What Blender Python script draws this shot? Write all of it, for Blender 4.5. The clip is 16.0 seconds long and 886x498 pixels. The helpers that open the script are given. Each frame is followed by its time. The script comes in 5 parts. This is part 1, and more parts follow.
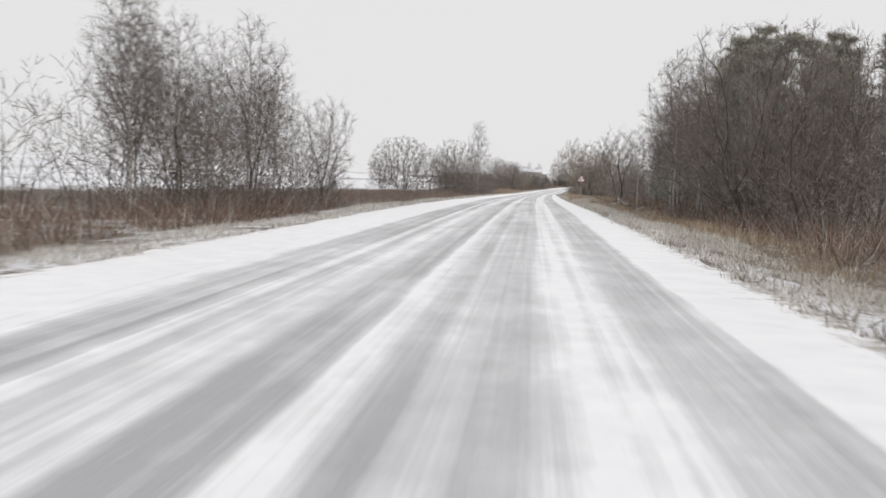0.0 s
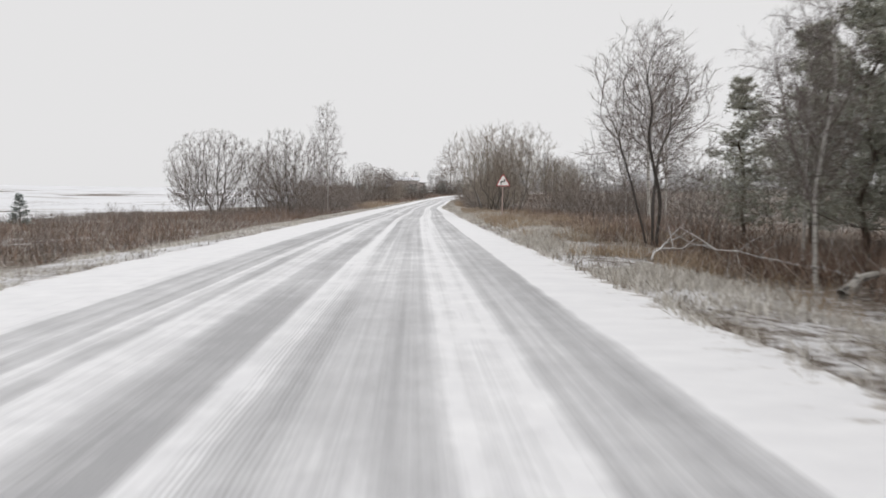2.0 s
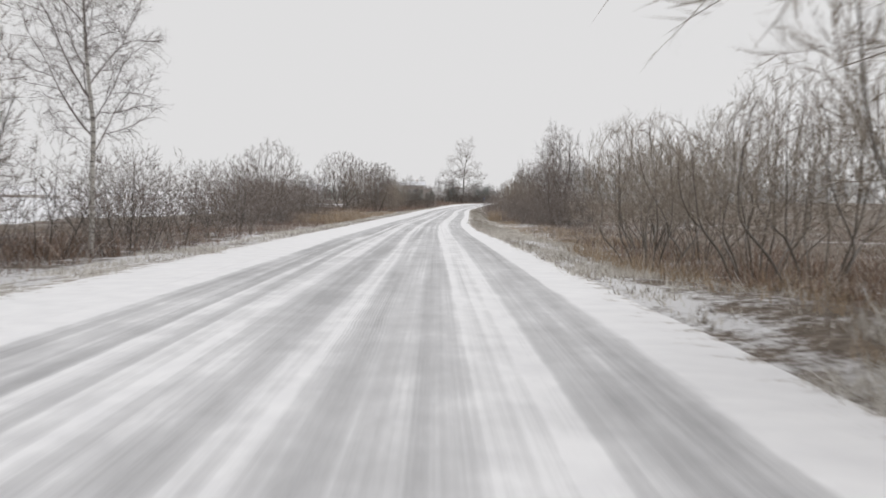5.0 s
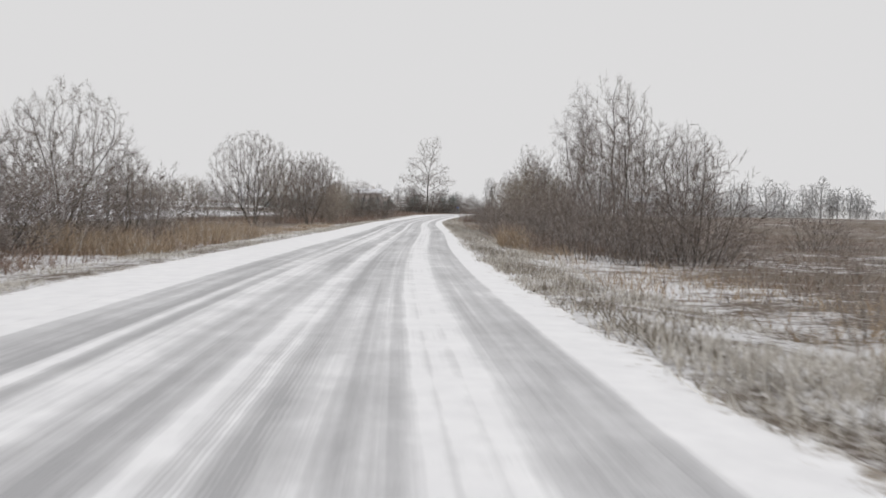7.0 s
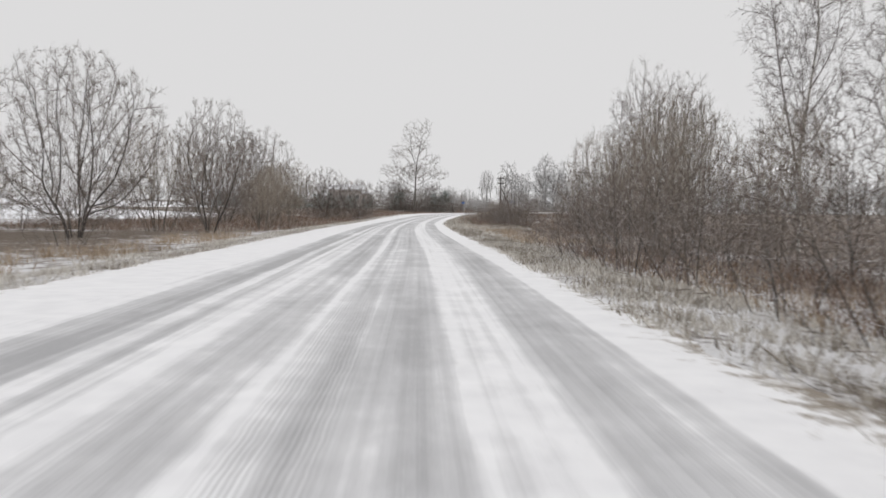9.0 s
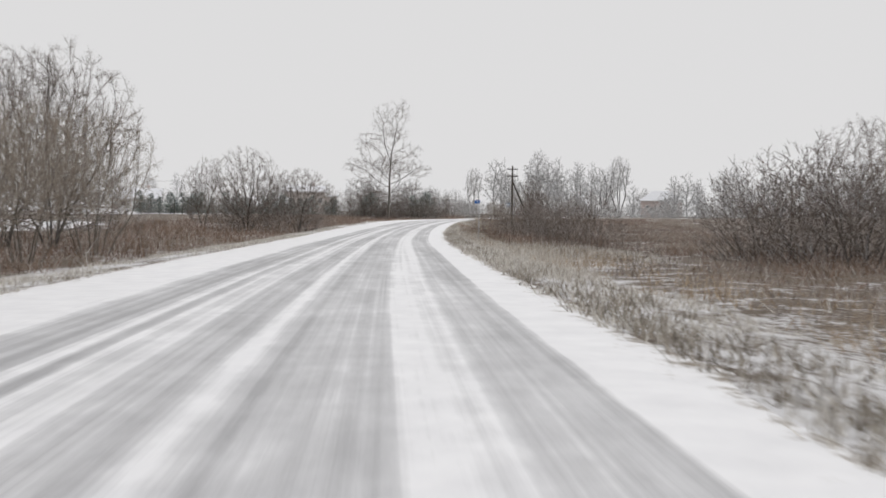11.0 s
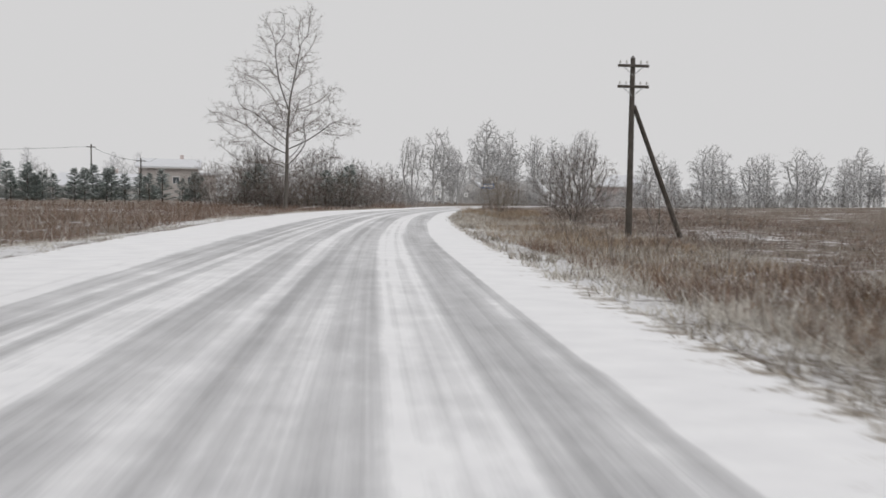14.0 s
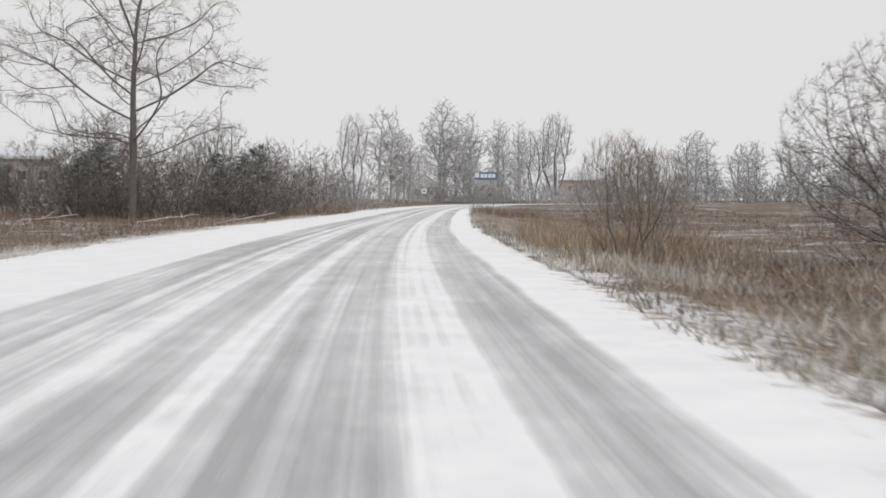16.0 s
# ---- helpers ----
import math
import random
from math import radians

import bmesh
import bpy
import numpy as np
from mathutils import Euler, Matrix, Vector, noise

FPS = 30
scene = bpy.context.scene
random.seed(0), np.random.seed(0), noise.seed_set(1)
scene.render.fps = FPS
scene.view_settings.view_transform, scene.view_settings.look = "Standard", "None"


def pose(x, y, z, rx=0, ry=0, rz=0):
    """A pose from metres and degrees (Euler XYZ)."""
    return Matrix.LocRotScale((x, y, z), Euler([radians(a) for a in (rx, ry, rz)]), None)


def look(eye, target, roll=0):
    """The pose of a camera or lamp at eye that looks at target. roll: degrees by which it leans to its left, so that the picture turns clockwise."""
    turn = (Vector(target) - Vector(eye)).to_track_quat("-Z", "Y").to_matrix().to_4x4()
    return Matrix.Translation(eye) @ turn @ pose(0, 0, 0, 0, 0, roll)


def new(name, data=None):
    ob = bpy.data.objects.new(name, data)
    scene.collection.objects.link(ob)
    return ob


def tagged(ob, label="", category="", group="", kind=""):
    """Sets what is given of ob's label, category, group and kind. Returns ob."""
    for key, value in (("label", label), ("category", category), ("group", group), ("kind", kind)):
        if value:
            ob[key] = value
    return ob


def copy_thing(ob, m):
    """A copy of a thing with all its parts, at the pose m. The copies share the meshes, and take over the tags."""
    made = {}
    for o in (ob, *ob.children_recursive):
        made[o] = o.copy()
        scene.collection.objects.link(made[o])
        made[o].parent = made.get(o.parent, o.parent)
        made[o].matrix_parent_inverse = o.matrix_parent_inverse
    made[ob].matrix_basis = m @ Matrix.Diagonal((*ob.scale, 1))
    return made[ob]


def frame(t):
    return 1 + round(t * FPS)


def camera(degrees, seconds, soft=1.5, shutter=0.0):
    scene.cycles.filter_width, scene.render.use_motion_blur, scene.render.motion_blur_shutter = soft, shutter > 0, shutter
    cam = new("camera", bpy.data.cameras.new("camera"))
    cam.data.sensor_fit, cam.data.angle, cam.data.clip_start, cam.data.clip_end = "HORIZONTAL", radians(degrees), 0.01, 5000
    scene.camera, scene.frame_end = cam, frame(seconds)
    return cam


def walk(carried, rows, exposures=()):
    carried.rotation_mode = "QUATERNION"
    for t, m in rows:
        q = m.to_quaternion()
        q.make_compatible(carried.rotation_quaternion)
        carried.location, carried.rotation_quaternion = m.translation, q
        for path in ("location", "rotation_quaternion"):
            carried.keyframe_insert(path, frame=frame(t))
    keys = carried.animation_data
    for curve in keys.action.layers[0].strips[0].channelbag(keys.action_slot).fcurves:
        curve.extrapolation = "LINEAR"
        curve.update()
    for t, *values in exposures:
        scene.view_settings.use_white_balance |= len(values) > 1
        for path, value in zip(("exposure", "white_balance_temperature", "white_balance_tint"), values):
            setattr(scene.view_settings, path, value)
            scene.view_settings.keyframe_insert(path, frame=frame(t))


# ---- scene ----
# ---------------------------------------------------------------- camera
cam = camera(53.6, 16.0, soft=1.6, shutter=0.16)
PATH = [  # seconds, x, y, z, yaw to the left, pitch, lean to the left
    (0.0, -0.00, -0.00, 1.20, 5.76, -4.78, 2.02),
    (0.5, -0.00, 10.56, 1.16, 2.09, -4.42, 1.76),
    (1.0, 0.00, 21.14, 1.12, 1.12, -5.41, 2.15),
    (1.5, -0.07, 31.75, 1.07, -0.98, -5.60, 0.86),
    (2.0, -0.07, 42.25, 1.00, -2.08, -3.96, 0.01),
    (2.5, -0.12, 52.66, 0.88, -2.01, -3.70, 0.17),
    (3.0, -0.10, 62.99, 0.74, -1.44, -4.42, -0.92),
    (3.5, 0.10, 73.23, 0.61, -1.15, -4.60, -0.36),
    (4.0, 0.18, 83.57, 0.50, -1.17, -4.12, 1.17),
    (4.2, 0.23, 87.71, 0.46, -1.05, -3.44, 0.67),
    (6.3, 1.13, 131.03, -0.05, -2.72, -3.35, 1.69),
    (6.5, 1.22, 135.13, -0.10, -2.48, -3.25, 1.75),
    (7.0, 1.43, 145.35, -0.25, -4.43, -2.61, 1.48),
    (7.5, 1.62, 155.55, -0.38, -4.44, -3.28, 0.49),
    (8.0, 1.94, 165.76, -0.49, -5.05, -3.68, -0.33),
    (8.2, 2.09, 169.81, -0.53, -5.12, -2.20, 0.79),
    (10.3, 4.78, 212.54, -0.67, -6.62, -3.56, 0.43),
    (10.5, 5.00, 216.70, -0.68, -7.45, -2.98, 0.80),
    (11.0, 5.55, 227.17, -0.72, -7.10, -2.25, 0.62),
    (11.5, 6.12, 237.73, -0.76, -8.78, -2.30, 1.32),
    (12.0, 6.78, 248.35, -0.81, -8.69, -2.69, 1.47),
    (12.5, 7.48, 259.02, -0.86, -10.39, -3.56, 1.47),
    (13.0, 8.44, 269.44, -0.90, -10.98, -3.32, 1.08),
    (13.5, 9.53, 279.73, -0.88, -11.85, -3.21, 0.43),
    (14.0, 10.76, 289.80, -0.83, -12.89, -2.98, 0.87),
    (14.5, 12.17, 299.66, -0.75, -14.26, -3.18, 1.17),
    (15.0, 13.62, 309.44, -0.66, -14.39, -3.41, 0.33),
    (15.5, 15.28, 319.13, -0.58, -15.29, -4.27, 0.05),
    (16.0, 17.31, 328.64, -0.47, -17.01, -3.19, 0.18),
]


def heading(x, y, z, yaw, pitch, lean):
    yaw, pitch = radians(yaw), radians(pitch)
    ahead = Vector((-math.sin(yaw) * math.cos(pitch), math.cos(yaw) * math.cos(pitch), math.sin(pitch)))
    eye = Vector((x, y, z))
    return look(eye, eye + ahead, lean)


walk(cam, [(t, heading(*row)) for t, *row in PATH], [(0, 0.06), (4, 0.0), (7.5, -0.08), (11, -0.06), (12.5, -0.1), (13.5, -0.08), (14.1, -0.22), (14.6, -0.16), (15.3, 0.0), (16, 0.0)])

# ---------------------------------------------------------------- light: an even overcast sky with falling snow
world = bpy.data.worlds.new("overcast")
scene.world = world
world.use_nodes = True
wn, wl = world.node_tree.nodes, world.node_tree.links
wn.clear()
sky = wn.new("ShaderNodeTexSky")
sky.sky_type, sky.sun_disc = "NISHITA", False
sky.sun_elevation, sky.sun_rotation = radians(24), radians(200)
grey = wn.new("ShaderNodeHueSaturation")
grey.inputs["Saturation"].default_value = 0.0
cloud = wn.new("ShaderNodeMix")
cloud.data_type = "RGBA"
cloud.inputs["Factor"].default_value = 0.97
cloud.inputs["B"].default_value = (7.6, 7.55, 7.6, 1)
back = wn.new("ShaderNodeBackground")
back.inputs["Strength"].default_value = 0.1
wout = wn.new("ShaderNodeOutputWorld")
wl.new(sky.outputs["Color"], grey.inputs["Color"])
wl.new(grey.outputs["Color"], cloud.inputs["A"])
wl.new(cloud.outputs["Result"], back.inputs["Color"])
wl.new(back.outputs["Background"], wout.inputs["Surface"])
sun_data = bpy.data.lights.new("sun", "SUN")
sun_data.energy, sun_data.angle, sun_data.color = 0.95, radians(40), (1.0, 0.98, 0.95)
sun = new("sun", sun_data)
sun.matrix_world = look((0, 0, 60), (-14, 40, 0))


# ---------------------------------------------------------------- materials
def material(name, rough=0.8):
    m = bpy.data.materials.new(name)
    m.use_nodes = True
    n, l = m.node_tree.nodes, m.node_tree.links
    b = n["Principled BSDF"]
    b.inputs["Roughness"].default_value = rough
    b.inputs["Specular IOR Level"].default_value = 0.25
    return m, n, l, b


def noise_node(n, l, vec, scale, detail=4.0, rough=0.55):
    t = n.new("ShaderNodeTexNoise")
    t.inputs["Scale"].default_value, t.inputs["Detail"].default_value, t.inputs["Roughness"].default_value = scale, detail, rough
    if vec:
        l.new(vec, t.inputs["Vector"])
    return t.outputs["Fac"]


def ramp(n, l, fac, stops):
    r = n.new("ShaderNodeValToRGB")
    e = r.color_ramp.elements
    while len(e) < len(stops):
        e.new(0.5)
    for k, (p, c) in zip(e, stops):
        k.position = p
        k.color = (c, c, c, 1) if isinstance(c, (int, float)) else (*c, 1)
    l.new(fac, r.inputs["Fac"])
    return r.outputs["Color"]


def mix(n, l, fac, a, b):
    x = n.new("ShaderNodeMix")
    x.data_type = "RGBA"
    for key, v in (("Factor", fac), ("A", a), ("B", b)):
        if isinstance(v, (int, float)):
            x.inputs[key].default_value = v
        elif isinstance(v, tuple):
            x.inputs[key].default_value = (*v, 1)
        else:
            l.new(v, x.inputs[key])
    return x.outputs["Result"]


def calc(n, l, op, a, b=None, clamp=False):
    x = n.new("ShaderNodeMath")
    x.operation, x.use_clamp = op, clamp
    for i, v in enumerate((a, b)):
        if isinstance(v, (int, float)):
            x.inputs[i].default_value = v
        elif v is not None:
            l.new(v, x.inputs[i])
    return x.outputs[0]


def bump(n, l, b, height, strength, dist):
    x = n.new("ShaderNodeBump")
    x.inputs["Strength"].default_value, x.inputs["Distance"].default_value = strength, dist
    l.new(height, x.inputs["Height"])
    l.new(x.outputs["Normal"], b.inputs["Normal"])


def spot(n):
    """World-size coordinates of the object's surface."""
    return n.new("ShaderNodeTexCoord").outputs["Object"]


def plain(name, color, rough=0.7, vary=0.25, scale=6.0, metal=0.0, snow=0.0):
    """A weathered surface of one colour, with snow on what faces up."""
    m, n, l, b = material(name, rough)
    vec = spot(n)
    f = noise_node(n, l, vec, scale, 5)
    f2 = noise_node(n, l, vec, scale * 7, 3)
    f = calc(n, l, "ADD", calc(n, l, "MULTIPLY", f, 0.65), calc(n, l, "MULTIPLY", f2, 0.35))
    dark, light = tuple(c * (1 - vary) for c in color), tuple(min(1, c * (1 + vary)) for c in color)
    col = ramp(n, l, f, [(0.3, dark), (0.7, light)])
    if snow:
        up = n.new("ShaderNodeSeparateXYZ")
        l.new(n.new("ShaderNodeNewGeometry").outputs["Normal"], up.inputs[0])
        lie = ramp(n, l, calc(n, l, "ADD", up.outputs["Z"], calc(n, l, "MULTIPLY", calc(n, l, "SUBTRACT", f2, 0.5), 0.9)), [(0.35, 0.0), (0.75, snow)])
        col = mix(n, l, lie, col, (0.78, 0.79, 0.82))
    l.new(col, b.inputs["Base Color"])
    b.inputs["Metallic"].default_value = metal
    bump(n, l, b, f2, 0.3, 0.01)
    return m


def road_material():
    """Snow-covered asphalt: grey wheel tracks along the road, thin drifted snow between; UV is metres across and along."""
    m, n, l, b = material("snowy_asphalt", 0.6)
    uv = n.new("ShaderNodeUVMap").outputs["UV"]
    sep = n.new("ShaderNodeSeparateXYZ")
    l.new(uv, sep.inputs[0])
    across, along = sep.outputs["X"], sep.outputs["Y"]

    def stretched(su, sv):
        c = n.new("ShaderNodeCombineXYZ")
        l.new(calc(n, l, "MULTIPLY", across, su), c.inputs["X"])
        l.new(calc(n, l, "MULTIPLY", along, sv), c.inputs["Y"])
        return c.outputs[0]

    def signed(fac, amount):
        return calc(n, l, "MULTIPLY", calc(n, l, "SUBTRACT", fac, 0.5), amount)

    def at(lat):
        return (lat + 6.5) / 9.5

    def tracks(u, stops):
        return ramp(n, l, calc(n, l, "DIVIDE", calc(n, l, "ADD", u, 6.5), 9.5), [(at(a), v) for a, v in stops])

    sway = noise_node(n, l, stretched(0.05, 0.018), 1.0, 2)
    sway_b = noise_node(n, l, stretched(0.03, 0.011), 1.7, 2)
    ragged = noise_node(n, l, stretched(2.4, 0.6), 1.0, 6, 0.65)
    u = calc(n, l, "ADD", across, calc(n, l, "ADD", signed(sway, 0.7), signed(ragged, 0.1)))
    v = calc(n, l, "ADD", across, calc(n, l, "ADD", signed(sway_b, 1.1), signed(ragged, 0.08)))
    wide = tracks(u, [(-3.62, 0.0), (-3.5, 0.62), (-3.3, 0.8), (-2.95, 0.7), (-2.86, 0.26), (-1.88, 0.24), (-1.78, 0.66), (-1.5, 0.85), (-1.24, 0.74),
                      (-1.14, 0.08), (-1.0, 0.1), (-0.9, 0.44), (-0.5, 0.56), (-0.12, 0.72), (0.12, 0.6), (0.2, 0.1), (0.74, 0.08), (0.86, 0.56), (1.2, 0.78), (1.6, 0.76), (1.69, 0.0)])
    narrow = tracks(v, [(-3.0, 0.0), (-2.94, 0.6), (-2.76, 0.6), (-2.71, 0.0), (-2.55, 0.0), (-2.5, 0.5), (-2.36, 0.5), (-2.32, 0.0), (-0.86, 0.0), (-0.8, 0.3), (-0.62, 0.3), (-0.57, 0.0),
                        (-0.02, 0.0), (0.02, -0.5), (0.09, -0.5), (0.13, 0.0), (1.02, 0.0), (1.05, -0.32), (1.12, -0.32), (1.15, 0.0)])
    patch = noise_node(n, l, stretched(0.9, 0.11), 1.0, 6, 0.65)
    drift = noise_node(n, l, stretched(1.3, 0.8), 1.0, 6, 0.68)
    streak = noise_node(n, l, stretched(6.5, 0.03), 1.0, 3, 0.55)
    fine = noise_node(n, l, stretched(34.0, 0.12), 1.0, 2, 0.6)
    worn = calc(n, l, "MULTIPLY", calc(n, l, "ADD", wide, narrow), ramp(n, l, patch, [(0.34, 0.4), (0.62, 1.02)]))
    worn = calc(n, l, "ADD", worn, signed(streak, 1.05))
    worn = calc(n, l, "ADD", worn, calc(n, l, "MULTIPLY", ramp(n, l, drift, [(0.4, 0.0), (0.5, 0.5), (0.66, 1.0)]), 0.22))
    worn = calc(n, l, "ADD", worn, calc(n, l, "MULTIPLY", calc(n, l, "SUBTRACT", fine, 0.5), calc(n, l, "ADD", calc(n, l, "MULTIPLY", wide, 0.3), 0.03)), True)
    # ribbed tyre prints
    wave = calc(n, l, "SINE", calc(n, l, "MULTIPLY", v, 190.0))
    where = tracks(v, [(-3.0, 0.0), (-2.97, 1.0), (-2.76, 1.0), (-2.73, 0.0), (-1.05, 0.0), (-1.02, 1.0), (-0.84, 1.0), (-0.8, 0.2), (-0.76, 1.0), (-0.58, 1.0), (-0.55, 0.0)])
    print_run = ramp(n, l, noise_node(n, l, stretched(0.3, 0.04), 1.0, 2), [(0.5, 0.0), (0.6, 1.0)])
    worn = calc(n, l, "ADD", worn, calc(n, l, "MULTIPLY", calc(n, l, "MULTIPLY", wave, 0.1), calc(n, l, "MULTIPLY", where, print_run)), True)
    inner = tracks(u, [(-4.4, 0.0), (-3.9, 0.75), (-3.6, 1.0), (1.64, 1.0), (1.74, 0.0)])
    worn = calc(n, l, "MULTIPLY", worn, inner, True)
    grit = noise_node(n, l, uv, 55.0, 3, 0.7)
    asphalt = ramp(n, l, grit, [(0.3, (0.13, 0.13, 0.138)), (0.7, (0.27, 0.27, 0.282))])
    snow = ramp(n, l, noise_node(n, l, uv, 2.3, 6, 0.6), [(0.3, (0.78, 0.78, 0.80)), (0.7, (0.88, 0.88, 0.895))])
    top = mix(n, l, ramp(n, l, worn, [(0.14, 0.0), (0.45, 0.36), (0.95, 0.7)]), snow, asphalt)
    tuft = noise_node(n, l, uv, 3.2, 7, 0.75)
    rim = ramp(n, l, calc(n, l, "DIVIDE", calc(n, l, "ADD", across, 7.0), 11.0), [((7 - 5.6) / 11, 1.0), ((7 - 4.9) / 11, 0.0), ((7 + 1.85) / 11, 0.0), ((7 + 2.5) / 11, 1.0)])
    show = ramp(n, l, calc(n, l, "ADD", calc(n, l, "MULTIPLY", rim, 0.25), tuft), [(0.68, 0.0), (0.8, 1.0)])
    soil = ramp(n, l, noise_node(n, l, uv, 16.0, 5, 0.75), [(0.3, (0.12, 0.1, 0.08)), (0.5, (0.26, 0.22, 0.18)), (0.7, (0.42, 0.38, 0.32))])
    l.new(mix(n, l, show, top, soil), b.inputs["Base Color"])
    b.inputs["Roughness"].default_value = 0.55
    bump(n, l, b, calc(n, l, "SUBTRACT", calc(n, l, "MULTIPLY", grit, 0.25), worn), 0.5, 0.012)
    return m


def ground_material():
    """Dead grass and earth under patchy thin snow."""
    m, n, l, b = material("snowy_grass_ground", 0.95)
    vec = spot(n)
    big = noise_node(n, l, vec, 0.11, 5, 0.6)
    mid = noise_node(n, l, vec, 0.9, 6, 0.65)
    tiny = noise_node(n, l, vec, 7.0, 5, 0.75)
    earth = ramp(n, l, tiny, [(0.3, (0.08, 0.065, 0.052)), (0.5, (0.17, 0.138, 0.112)), (0.7, (0.31, 0.262, 0.218))])
    lie = calc(n, l, "ADD", calc(n, l, "MULTIPLY", big, 0.35), calc(n, l, "ADD", calc(n, l, "MULTIPLY", mid, 0.4), calc(n, l, "MULTIPLY", tiny, 0.35)))
    at = n.new("ShaderNodeAttribute")
    at.attribute_name = "from_road"
    lie = calc(n, l, "ADD", calc(n, l, "SUBTRACT", lie, 0.05), ramp(n, l, calc(n, l, "DIVIDE", at.outputs["Fac"], 20.0), [(0.0, 0.1), (0.03, 0.06), (0.08, 0.12), (0.17, 0.1), (0.26, 0.03), (0.5, -0.03), (1.0, -0.09)]))
    col = mix(n, l, ramp(n, l, lie, [(0.53, 0.0), (0.61, 0.9)]), earth, (0.77, 0.77, 0.79))
    l.new(col, b.inputs["Base Color"])
    bump(n, l, b, tiny, 0.8, 0.08)
    return m


def snow_material():
    m, n, l, b = material("field_snow", 0.9)
    vec = spot(n)
    lie = calc(n, l, "ADD", calc(n, l, "MULTIPLY", noise_node(n, l, vec, 0.05, 5), 0.6), calc(n, l, "MULTIPLY", noise_node(n, l, vec, 1.5, 5), 0.4))
    l.new(ramp(n, l, lie, [(0.34, (0.5, 0.47, 0.45)), (0.46, (0.76, 0.77, 0.8)), (0.7, (0.84, 0.84, 0.86))]), b.inputs["Base Color"])
    return m


def blade_material(name, low, high):
    m, n, l, b = material(name, 0.9)
    isl = n.new("ShaderNodeNewGeometry").outputs["Random Per Island"]
    l.new(ramp(n, l, isl, [(0.0, low), (0.8, high), (1.0, (0.6, 0.58, 0.55))]), b.inputs["Base Color"])
    return m


def bark_material(name, low, high, snow=0.35):
    return plain(name, tuple((a + c) / 2 for a, c in zip(low, high)), 0.9, 0.35, 9.0, 0.0, snow)


def birch_material():
    """White bark with dark cross marks."""
    m, n, l, b = material("birch_bark", 0.75)
    mp = n.new("ShaderNodeMapping")
    mp.inputs["Scale"].default_value = (3.0, 3.0, 11.0)
    l.new(spot(n), mp.inputs["Vector"])
    f = noise_node(n, l, mp.outputs[0], 1.0, 5, 0.7)
    l.new(ramp(n, l, f, [(0.36, (0.05, 0.045, 0.04)), (0.47, (0.45, 0.43, 0.4)), (0.7, (0.62, 0.6, 0.57))]), b.inputs["Base Color"])
    return m


ROAD, GROUND, SNOW = road_material(), ground_material(), snow_material()
BARK = bark_material("dark_wet_bark", (0.052, 0.046, 0.042), (0.118, 0.106, 0.098))
TWIG = bark_material("brown_twigs", (0.13, 0.108, 0.095), (0.245, 0.208, 0.184), 0.15)
WILLOW_TWIG = bark_material("greyish_ochre_twigs", (0.2, 0.168, 0.136), (0.345, 0.298, 0.248), 0.2)
WILLOW_BARK = bark_material("greenish_grey_bark", (0.096, 0.086, 0.075), (0.184, 0.166, 0.148))
OLD_BARK = bark_material("old_grey_bark", (0.11, 0.1, 0.092), (0.2, 0.185, 0.17))
BIRCH, BIRCH_TWIG = birch_material(), bark_material("birch_twigs", (0.12, 0.1, 0.093), (0.24, 0.205, 0.19), 0.15)
# far trees: haze painted in as pale bark and twig colours
HAZE_PALE_BARK = bark_material("haze_pale_bark", (0.4, 0.4, 0.4), (0.54, 0.54, 0.54), 0.5)
HAZE_PALE_TWIG = bark_material("haze_pale_twigs", (0.54, 0.537, 0.54), (0.68, 0.676, 0.68), 0.3)
# mid-distance wood, greyed a step less to stand for thinner haze
HAZE_GREY_BARK = bark_material("haze_grey_bark", (0.17, 0.165, 0.16), (0.26, 0.255, 0.25), 0.5)
HAZE_GREY_TWIG = bark_material("haze_grey_twigs", (0.29, 0.282, 0.278), (0.42, 0.41, 0.405), 0.25)
# twigs of the far foot bushes, haze put in as a middle grey
HAZY_TWIG = bark_material("haze_mid_twigs", (0.4, 0.395, 0.395), (0.54, 0.535, 0.535), 0.25)
PINE_BARK = bark_material("pine_bark", (0.07, 0.055, 0.045), (0.16, 0.12, 0.09))
NEEDLE = bark_material("dark_needles", (0.30, 0.30, 0.245), (0.47, 0.465, 0.39), 0.3)
FIR_NEEDLE = bark_material("blue_green_needles", (0.24, 0.275, 0.26), (0.36, 0.4, 0.375), 0.4)
STRAW = blade_material("dry_straw", (0.22, 0.158, 0.106), (0.47, 0.37, 0.265))
PALE = blade_material("snow_dusted_grass", (0.30, 0.265, 0.22), (0.70, 0.675, 0.63))
EDGE = blade_material("dark_edge_grass", (0.13, 0.112, 0.09), (0.38, 0.34, 0.29))
RUSTY = blade_material("rusty_weeds", (0.115, 0.078, 0.06), (0.30, 0.215, 0.168))
GREYWEED = blade_material("grey_brown_weeds", (0.105, 0.088, 0.08), (0.29, 0.25, 0.228))
POLE_WOOD = plain("tarred_wood", (0.09, 0.08, 0.07), 0.85, 0.4, 5.0, 0.0, 0.5)
METAL = plain("galvanised_metal", (0.42, 0.43, 0.44), 0.5, 0.15, 8.0, 0.6)
RUST_POST = plain("faded_red_paint", (0.42, 0.325, 0.295), 0.7, 0.3, 7.0)
WHITE = plain("white_sign_sheet", (0.78, 0.78, 0.77), 0.45, 0.04, 5.0)
RED = plain("red_sign_border", (0.5, 0.045, 0.05), 0.45, 0.1, 5.0)
FADED_BLUE = plain("faded_blue_sheet", (0.12, 0.19, 0.33), 0.5, 0.08, 5.0)
BLACK = plain("black_paint", (0.02, 0.025, 0.022), 0.5, 0.1, 5.0)
